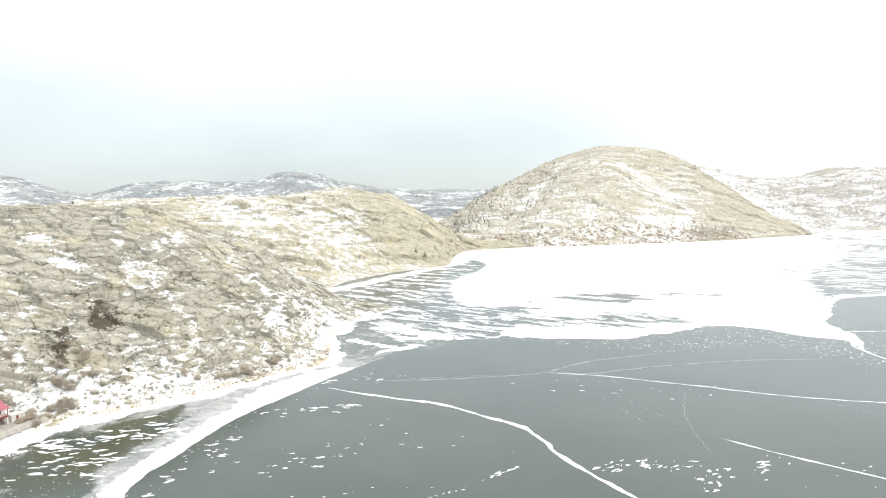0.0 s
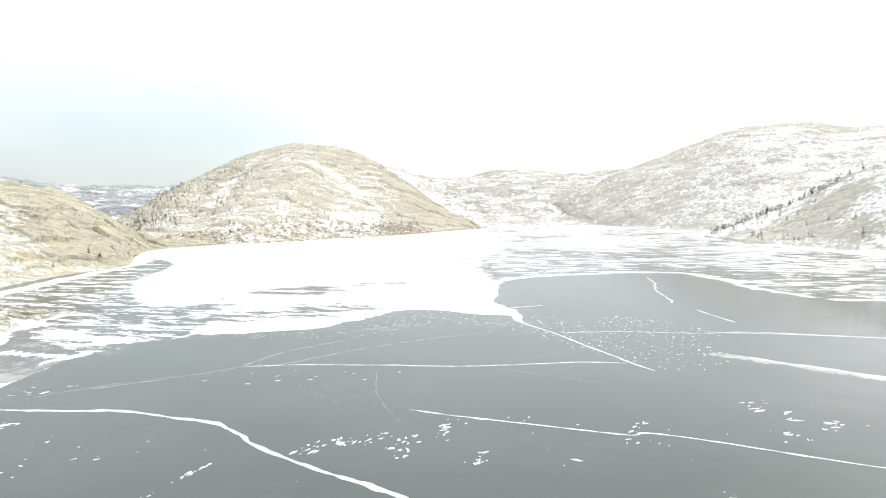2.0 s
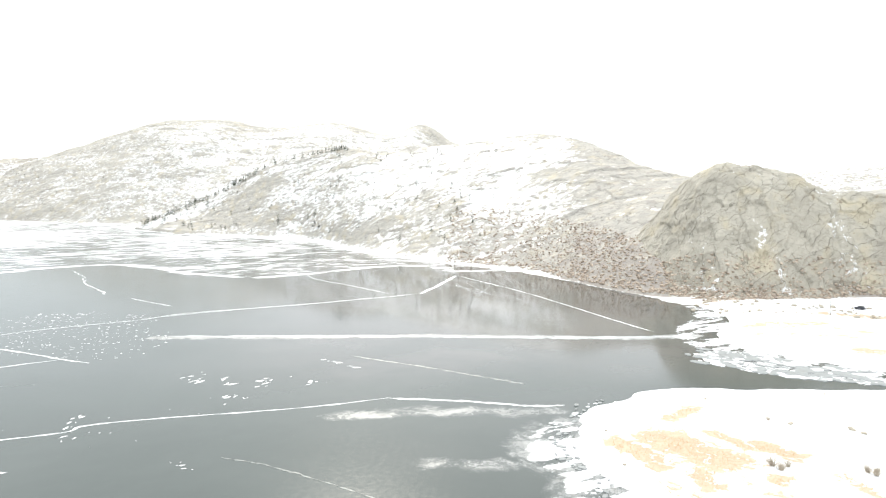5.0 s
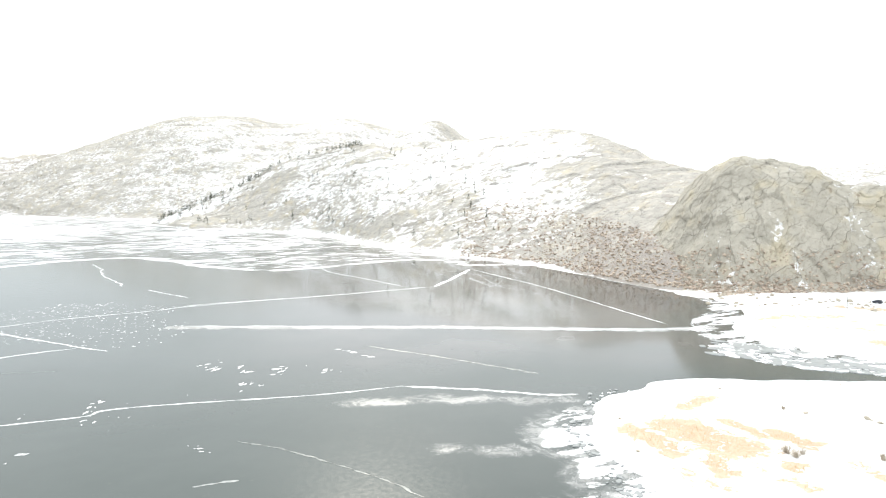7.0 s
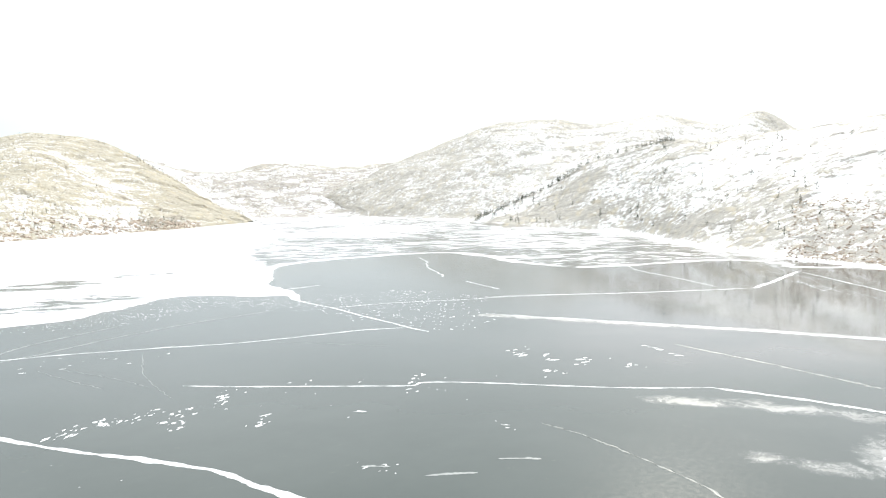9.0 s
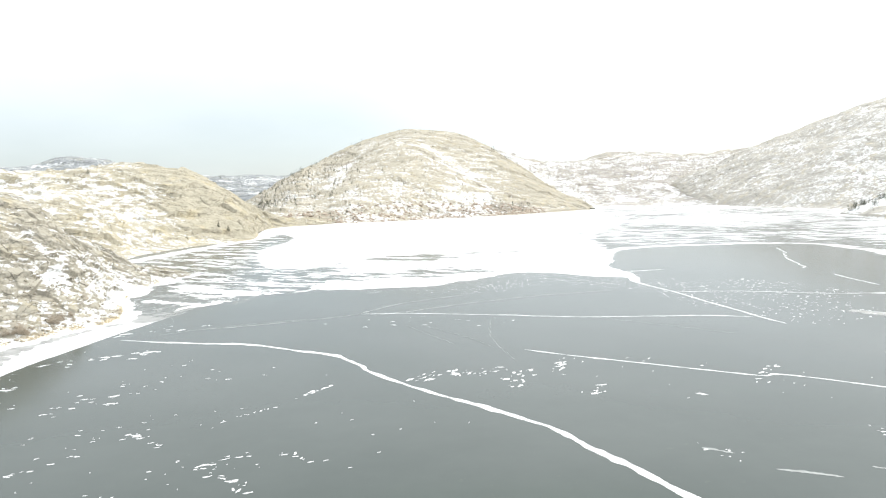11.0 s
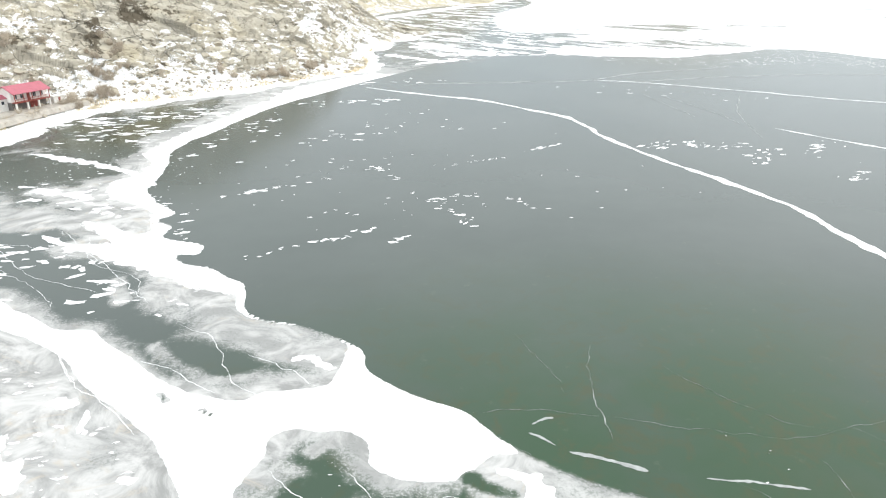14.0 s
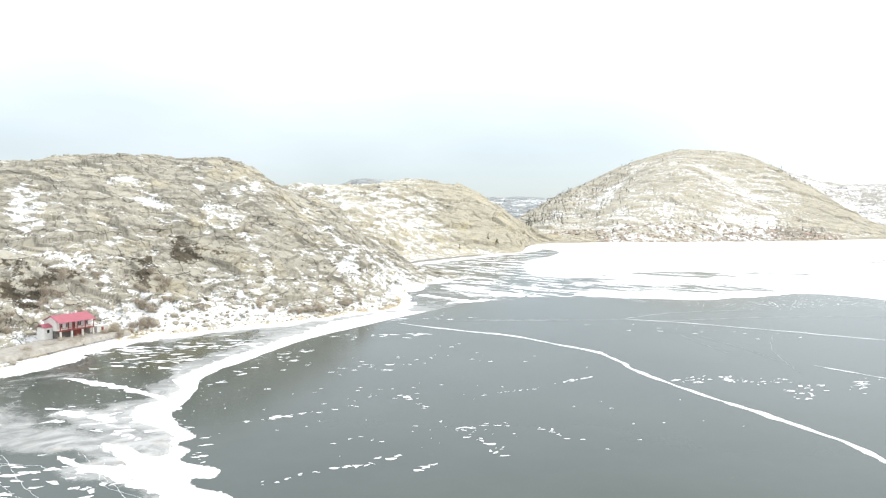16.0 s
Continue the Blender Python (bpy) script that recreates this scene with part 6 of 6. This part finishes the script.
for u0, u1, v0, v1, clumps in ((0.29, 0.40, 0.03, 0.10, 6), (0.42, 0.62, 0.03, 0.12, 8), (0.24, 0.45, 0.12, 0.26, 8), (0.12, 0.28, 0.02, 0.06, 5), (0.14, 0.30, 0.16, 0.28, 6)):
    for _ in range(clumps):
        cu, cv = rng.uniform(u0, u1), rng.uniform(v0, v1)
        for _ in range(int(rng.integers(2, 8))):
            p = on_hill("granite_hill", cu + rng.normal(0, 0.006), max(0.015, cv + rng.normal(0, 0.014)))
            shrub(p.x, p.y, p.z - 0.15, rng.uniform(0.7, 1.8))
for x, y, size in ((158, -12, 1.2), (156.5, -13.5, 1.0), (159, -15, 0.8), (161, -29.6, 0.9), (160, -31, 1.1), (190, -13, 0.6), (152, -44, 1.0), (172, -60, 0.9)):
    shrub(x, y, on_land("snow_spit", x, y) - 0.05, size, "brown leafless shrub on the snowy spit", "shrubs on the spit")


def grass_tufts():
    """Dry stalks standing out of the snow on the spit."""
    vs, fs = [], []
    for x0, y0, x1, y1, wide, much in SPIT_GRASS:
        for _ in range(int(45 * wide * much)):
            t = rng.random()
            x, y = x0 + (x1 - x0) * t + rng.normal(0, wide * 0.38), y0 + (y1 - y0) * t + rng.normal(0, wide * 0.38)
            z = on_land("snow_spit", x, y)
            k = len(vs)
            a, h = rng.uniform(0, 6.28), rng.uniform(0.25, 0.7)
            dx, dy = math.cos(a) * 0.05, math.sin(a) * 0.05
            vs += [(x - dx, y - dy, z - 0.1), (x + dx, y + dy, z - 0.1), (x + dy, y - dx, z - 0.1), (x + rng.normal(0, 0.2), y + rng.normal(0, 0.2), z + h)]
            fs += [(k, k + 1, k + 3), (k + 1, k + 2, k + 3), (k + 2, k, k + 3)]
    ob = link_mesh("dry_grass", vs, fs, MAT_STRAW, False)
    return tagged(ob, "orange-brown dry grass standing in the snow", "dry grass", kind="stuff")


grass_tufts()


def shore_straw():
    """Pale straw standing along the foot of the granite hill."""
    vs, fs = [], []
    for _ in range(7000):
        u, v = rng.uniform(0.13, 0.78), abs(rng.normal(0, 0.022)) + 0.004
        if vnoise(np.array([[u * 60, v * 30, 0.5]]), 17)[0] < 0.12:
            continue
        p = on_hill("granite_hill", u, v)
        x, y, z = p.x + rng.normal(0, 0.5), p.y + rng.normal(0, 0.5), p.z
        k = len(vs)
        a, h = rng.uniform(0, 6.28), rng.uniform(0.3, 0.8)
        dx, dy = math.cos(a) * 0.10, math.sin(a) * 0.10
        vs += [(x - dx, y - dy, z - 0.1), (x + dx, y + dy, z - 0.1), (x + dy, y - dx, z - 0.1), (x + rng.normal(0, 0.25), y + rng.normal(0, 0.25), z + h)]
        fs += [(k, k + 1, k + 3), (k + 1, k + 2, k + 3), (k + 2, k, k + 3)]
    ob = link_mesh("dry_grass", vs, fs, MAT_REED, False)
    return tagged(ob, "pale yellow dry grass along the snowy shore", "dry grass", kind="stuff")


shore_straw()


def pine_shape(clumps, height=1.0):
    """Trunk and ragged tiers of needles, one metre tall, as points and triangles."""
    vs, fs = [], []
    n = 5
    for z, r in ((0, 0.022), (0.55, 0.012)):
        vs += [(math.cos(m * 6.283 / n) * r, math.sin(m * 6.283 / n) * r, z) for m in range(n)]
    vs.append((0, 0, 0.98))
    for m in range(n):
        a, b_ = m, (m + 1) % n
        fs += [(a, b_, n + b_), (a, n + b_, n + a), (n + a, n + b_, 2 * n)]
    bark = len(fs)
    for _ in range(clumps):
        z = 0.06 + 0.9 * rng.random() ** 1.1
        reach = 0.30 * (1 - z) + 0.03
        a = rng.uniform(0, 6.28)
        c = np.array([math.cos(a) * reach * rng.uniform(0.35, 1.0), math.sin(a) * reach * rng.uniform(0.35, 1.0), z])
        s_ = rng.uniform(0.035, 0.075) * (1.25 - 0.6 * z)
        k = len(vs)
        for d in ((1, 0, 0), (-1, 0, 0), (0, 1, 0), (0, -1, 0), (0, 0, 0.8), (0, 0, -0.6)):
            vs.append(c + np.array(d) * s_ * rng.uniform(0.6, 1.4))
        fs += [(k + i, k + j, k + m) for i, j, m in ((0, 2, 4), (2, 1, 4), (1, 3, 4), (3, 0, 4), (2, 0, 5), (1, 2, 5), (3, 1, 5), (0, 3, 5))]
    return np.array(vs, float), np.array(fs), bark


PINES = [pine_shape(16)[:2] for _ in range(6)]


def woods(name, label, hillname, areas, lo, hi):
    places = []
    for u0, u1, v0, v1, count in areas:
        for _ in range(count):
            p = on_hill(hillname, rng.uniform(u0, u1), rng.uniform(v0, v1))
            places.append((p.x + rng.normal(0, 4), p.y + rng.normal(0, 4), p.z - 0.6, rng.uniform(lo, hi), rng.uniform(0, 6.28)))
    return scatter(name, label, "trees", PINES, places, MAT_NEEDLE)


woods("pine_wood", "dark scattered conifers on the dome's flank", "dome_hill", [(0.10, 0.34, 0.15, 0.98, 420), (0.05, 0.2, 0.3, 0.95, 160), (0.34, 0.62, 0.05, 0.9, 70), (0.62, 0.78, 0.75, 1.0, 70), (0.2, 0.82, 0.01, 0.12, 110)], 4.5, 9)
woods("pine_wood", "dark conifers on the valley hills", "valley_hill", [(0.05, 0.95, 0.03, 0.8, 520)], 4, 8)
woods("pine_wood", "row of conifers along the gully of the snowy hill", "snowy_slope", [(0.07, 0.22, 0.9, 1.0, 120), (0.2, 0.36, 0.94, 1.0, 90), (0.05, 0.2, 0.5, 0.85, 24), (0.12, 0.2, 0.05, 0.2, 14), (0.08, 0.6, 0.1, 0.9, 110)], 6.0, 11.0)
woods("pine_wood", "scattered conifers on the long snowy hill", "snowy_mountain", [(0.0, 0.9, 0.03, 0.95, 300), (0.0, 0.2, 0.4, 1.0, 120)], 4, 7.5)
woods("pine_wood", "distant pine wood on the far ridge", "far_ridge", [(0.25, 1.0, 0.1, 1.0, 900)], 5, 10)


def pine_tree(p, height, label):
    """A single pine with its trunk and crown."""
    v, f, bark = pine_shape(46)
    root = new("pine_tree")
    root.location = p
    root.scale = (height * 1.25, height * 1.25, height)
    for nm, sel, mat in (("trunk", f[:bark], MAT_BARK), ("crown", f[bark:], MAT_NEEDLE)):
        used, inv = np.unique(sel, return_inverse=True)
        ob = link_mesh(nm, v[used], inv.reshape(sel.shape), mat, False)
        ob.parent = root
    return tagged(root, label, "tree", "single pines")


for hn, u, v, h in (("granite_headland", 0.30, 0.72, 6), ("granite_headland", 0.48, 0.15, 5), ("granite_headland", 0.5, 0.12, 6), ("granite_headland", 0.40, 0.10, 5),
                    ("snowy_slope", 0.30, 0.12, 9), ("snowy_slope", 0.31, 0.10, 7), ("snowy_slope", 0.33, 0.08, 6)):
    pine_tree(on_hill(hn, u, v) - Vector((0, 0, 0.3)), h, "small dark pine growing between granite slabs")


# ---------------------------------------------------------------- the house on the shore
MAT_WHITE = plain("white_render", (0.78, 0.77, 0.74), 0.7, 0.06, 1.2, 0.01)
MAT_RED = plain("crimson_sheet_metal", (0.43, 0.13, 0.165), 0.45, 0.12, 1.0, 0.0)
MAT_REDWOOD = plain("red_brown_wood", (0.28, 0.07, 0.055), 0.6, 0.15, 3.0, 0.0)
MAT_BASE = plain("grey_plinth", (0.17, 0.16, 0.15), 0.85, 0.2, 2.0, 0.02)
MAT_ROAD = plain("gravel_track", (0.40, 0.375, 0.335), 0.9, 0.2, 0.7, 0.04)
MAT_GLASS, gt, gb = material("window_glass")
gb.inputs["Base Color"].default_value = (0.05, 0.06, 0.07, 1)
gb.inputs["Roughness"].default_value = 0.08


def box(bm, x0, x1, y0, y1, z0, z1, bevel=0.02):
    r = bmesh.ops.create_cube(bm, size=1.0, matrix=Matrix.Translation(((x0 + x1) / 2, (y0 + y1) / 2, (z0 + z1) / 2)) @ Matrix.Diagonal((x1 - x0, y1 - y0, z1 - z0, 1)))
    if bevel:
        es = {e for v in r["verts"] for e in v.link_edges}
        bmesh.ops.bevel(bm, geom=list(es), offset=bevel, segments=1, affect="EDGES")
    return bm


def boxed(name, mat, parent, *args, label="", bevel=0.02):
    return part(name, box(bmesh.new(), *args, bevel), mat, parent, label)


def gable_roof(x0, x1, y0, y1, z0, ridge, thick):
    """Two slopes and their undersides, ridge along x."""
    bm = bmesh.new()
    ym = (y0 + y1) / 2
    ring = [(y0, z0), (ym, ridge), (y1, z0), (y1, z0 + thick), (ym, ridge + thick * 1.15), (y0, z0 + thick)]
    a = [bm.verts.new((x0, y, z)) for y, z in ring]
    b_ = [bm.verts.new((x1, y, z)) for y, z in ring]
    for i in range(6):
        j = (i + 1) % 6
        bm.faces.new((a[i], a[j], b_[j], b_[i]))
    for side in (a, b_):
        bm.faces.new((side[0], side[1], side[4], side[5]))
        bm.faces.new((side[1], side[2], side[3], side[4]))
    bmesh.ops.recalc_face_normals(bm, faces=bm.faces)
    return bm


def window(parent, x, z, y, w=0.9, h=1.15):
    fr = boxed("window", MAT_WHITE, parent, x - w / 2 - 0.08, x + w / 2 + 0.08, y - 0.05, y + 0.05, z - 0.08, z + h + 0.08, label="white-framed window", bevel=0.01)
    boxed("pane", MAT_GLASS, fr, x - w / 2, x - 0.03, y - 0.07, y - 0.045, z, z + h, bevel=0)
    boxed("pane", MAT_GLASS, fr, x + 0.03, x + w / 2, y - 0.07, y - 0.045, z, z + h, bevel=0)


def lake_house():
    """Local axes: x along the lake front, y into the hill, z up from the terrace."""
    h = new("lake_house")
    h.matrix_basis = pose(-129.6, 189.3, 2.0, 0, 0, 68.2)
    L, D = 10.8, 7.6
    boxed("plinth", MAT_BASE, h, 0.1, L - 0.1, 1.9, D, -1.2, 2.1, label="dark stone plinth under the upper floor")
    wall = bmesh.new()
    box(wall, 0, L, 1.6, D, 2.1, 4.65)
    part("wall", wall, MAT_WHITE, h, "whitewashed upper-floor wall")
    g = bmesh.new()
    for x in (0.0, L - 0.2):
        tri = [(x, 1.6, 4.65), (x, D, 4.65), (x, (D + 0.4) / 2, 6.2)]
        lo = [g.verts.new(p) for p in tri]
        hi_ = [g.verts.new((p[0] + 0.2, p[1], p[2])) for p in tri]
        g.faces.new(lo)
        g.faces.new(hi_[::-1])
        for i in range(3):
            g.faces.new((lo[i], lo[(i + 1) % 3], hi_[(i + 1) % 3], hi_[i]))
    bmesh.ops.recalc_face_normals(g, faces=g.faces)
    part("gable", g, MAT_WHITE, h)
    roof = part("roof", gable_roof(-0.45, L + 0.45, -0.35, D + 0.5, 4.5, 6.35, 0.12), MAT_RED, h, "crimson sheet-metal gable roof")
    for k in range(13):
        x = -0.2 + k * 0.93
        seam = bmesh.new()
        ym = (D + 0.15) / 2
        for ya, yb in ((-0.33, ym), (D + 0.48, ym)):
            p0, p1 = Vector((x, ya, 4.63)), Vector((x, yb, 6.49))
            c = (p0 + p1) / 2
            box_m = Matrix.Translation(c) @ (p1 - p0).to_track_quat("X", "Z").to_matrix().to_4x4() @ Matrix.Diagonal(((p1 - p0).length, 0.05, 0.06, 1))
            bmesh.ops.create_cube(seam, size=1.0, matrix=box_m)
        part("seam", seam, MAT_RED, roof)
    boxed("porch_floor", MAT_REDWOOD, h, 0, L, 0, 1.6, 1.98, 2.14, label="red-brown balcony floor")
    rail = boxed("railing", MAT_REDWOOD, h, 0, L, 0.02, 0.1, 2.98, 3.08, label="red-brown balcony railing")
    boxed("lower_rail", MAT_REDWOOD, rail, 0, L, 0.03, 0.09, 2.3, 2.38)
    for k in range(37):
        boxed("baluster", MAT_REDWOOD, rail, k * 0.3 - 0.02, k * 0.3 + 0.02, 0.04, 0.08, 2.14, 3.0, bevel=0)
    for k in range(5):
        x = 0.1 + k * (L - 0.2) / 4
        boxed("porch_post", MAT_REDWOOD, h, x - 0.09, x + 0.09, 0.0, 0.18, 2.14, 4.6)
    for k in range(4):
        x = 0.25 + k * (L - 0.5) / 3
        boxed("pillar", MAT_WHITE, h, x - 0.2, x + 0.2, 0.0, 0.42, -0.6, 1.98, label="white square pillar")
    for x in (1.3, 3.3, 7.1, 9.3):
        window(h, x, 2.95, 1.58)
    boxed("door", MAT_REDWOOD, h, 4.8, 5.75, 1.52, 1.6, 2.14, 4.2, label="brown wooden balcony door")
    boxed("lower_door", MAT_REDWOOD, h, 5.6, 8.6, 1.8, 1.9, 0.0, 1.8, label="wide red-brown store doors")
    annex = boxed("annex", MAT_WHITE, h, -2.6, -0.02, 3.4, 6.6, -1.0, 3.2, label="small white side annex")
    part("annex_roof", gable_roof(-2.8, -0.03, 3.1, 6.9, 3.2, 4.1, 0.1), MAT_RED, annex, "small crimson roof")
    boxed("window", MAT_GLASS, annex, -1.7, -1.0, 3.34, 3.42, 1.7, 2.6, bevel=0)
    boxed("chimney", MAT_WHITE, h, 8.3, 8.9, 5.2, 5.8, 5.2, 6.9)
    rear = boxed("rear_wing", MAT_REDWOOD, h, L - 1.4, L + 1.0, 4.2, 7.2, 2.1, 4.4, label="red-brown rear wing")
    part("wing_roof", gable_roof(L - 1.6, L + 1.2, 3.9, 7.5, 4.4, 5.5, 0.1), MAT_RED, rear)
    return tagged(h, "two-storey white lake house with crimson roof and red balcony", "house")


lake_house()
shed = new("shed")
shed.matrix_basis = pose(-124.9, 200.4, 2.0, 0, 0, 64)
boxed("wall", MAT_WHITE, shed, 0, 3.6, 0.8, 3.4, -0.8, 1.9)
boxed("roof", MAT_WHITE, shed, -0.15, 3.75, 0.6, 3.6, 1.9, 2.04, label="flat snow-covered roof")
boxed("door", MAT_REDWOOD, shed, 1.4, 2.1, 0.74, 0.8, 0, 1.6)
tagged(shed, "low white shed with snowy roof beside the house", "shed")


def track():
    """The levelled gravel track in front of the house, banked towards the ice."""
    line = spline([(-136, 138, 2.2), (-131, 158, 1.9), (-127.5, 176, 1.85), (-125, 190, 1.95), (-121.5, 202, 2.0), (-119, 206, 2.0)], 60)
    tang = np.gradient(line[:, :2], axis=0)
    tang /= np.linalg.norm(tang, axis=1, keepdims=True)
    side = np.stack([tang[:, 1], -tang[:, 0]], 1)
    wob = 0.35 * fbm(np.c_[line[:, :2] / 3, np.zeros(60)], 3, 5)
    rows = []
    for off, dz in ((-9.0, -0.1), (-1.6, 0.0), (0.0, 0.03), (1.3, 0.0), (1.7, -0.25), (2.4, -1.4)):
        rows.append(np.c_[line[:, :2] + side * (off + wob * (off > 1))[:, None], line[:, 2] + dz])
    ob = link_mesh("gravel_track", np.stack(rows, 1).reshape(-1, 3), grid_faces(60, 6), MAT_ROAD, True)
    return tagged(ob, "grey-brown gravel track levelled along the shore", "track", kind="structure")


track()


# ---------------------------------------------------------------- things on the flat shore
MAT_PAINT = plain("dark_car_paint", (0.05, 0.055, 0.07), 0.3, 0.1, 1.0, 0.0)
MAT_TYRE = plain("tyre_rubber", (0.02, 0.02, 0.02), 0.8, 0.2, 4.0, 0.0)


def car(x, y, z, turn):
    c = new("car")
    c.matrix_basis = pose(x, y, z, 0, 0, turn)
    bm = bmesh.new()
    prof = [(-2.25, 0.35), (-2.3, 0.95), (-1.95, 1.05), (-1.75, 1.72), (0.3, 1.75), (0.95, 1.12), (2.1, 0.98), (2.25, 0.75), (2.2, 0.35)]
    a = [bm.verts.new((px, -0.88, pz)) for px, pz in prof]
    b_ = [bm.verts.new((px, 0.88, pz)) for px, pz in prof]
    bm.faces.new(a)
    bm.faces.new(b_[::-1])
    for i in range(len(prof)):
        j = (i + 1) % len(prof)
        bm.faces.new((a[i], b_[i], b_[j], a[j]))
    bmesh.ops.recalc_face_normals(bm, faces=bm.faces)
    bmesh.ops.bevel(bm, geom=bm.edges[:], offset=0.07, segments=2, affect="EDGES")
    part("body", bm, MAT_PAINT, c)
    for sy in (-0.9, 0.87):
        boxed("side_window", MAT_GLASS, c, -1.5, 0.3, sy, sy + 0.03, 1.15, 1.6, bevel=0)
    boxed("windscreen", MAT_GLASS, c, 0.55, 0.72, -0.72, 0.72, 1.2, 1.58, bevel=0)
    for wx in (-1.4, 1.45):
        for wy in (-0.85, 0.85):
            w = bmesh.new()
            bmesh.ops.create_cone(w, cap_ends=True, segments=18, radius1=0.35, radius2=0.35, depth=0.24, matrix=Matrix.Translation((wx, wy, 0.35)) @ Matrix.Rotation(radians(90), 4, "X"))
            part("wheel", w, MAT_TYRE, c)
    return tagged(c, "dark off-road car parked in the snow below the rocks", "car")


car(396, -66, on_land("shore_flat", 396, -66) + 0.02, 60)
hut = new("hut")
hut.matrix_basis = pose(389, -84, on_land("shore_flat", 389, -84) - 0.2, 0, 0, 80)
boxed("wall", plain("cream_boards", (0.55, 0.48, 0.33), 0.7, 0.12, 2.0, 0.01), hut, -2.2, 2.2, -1.6, 1.6, 0.5, 2.7)
boxed("base", MAT_BASE, hut, -2.25, 2.25, -1.65, 1.65, 0, 0.5)
part("roof", gable_roof(-2.5, 2.5, -1.9, 1.9, 2.7, 3.4, 0.1), MAT_SNOW, hut, "snow-covered roof")
tagged(hut, "small cream hut with snowy roof on the flat", "hut")
pole = new("lamp_post")
pole.location = (372, -50, on_land("shore_flat", 372, -50))
pm = bmesh.new()
bmesh.ops.create_cone(pm, cap_ends=True, segments=8, radius1=0.10, radius2=0.06, depth=6.5, matrix=Matrix.Translation((0, 0, 3.2)))
part("post", pm, MAT_BASE, pole)
boxed("foot", MAT_BASE, pole, -0.3, 0.3, -0.3, 0.3, -0.2, 0.25)
boxed("arm", MAT_BASE, pole, -0.04, 0.9, -0.04, 0.04, 6.3, 6.4)
tagged(pole, "slim grey lamp post standing on the shore flat", "lamp post")
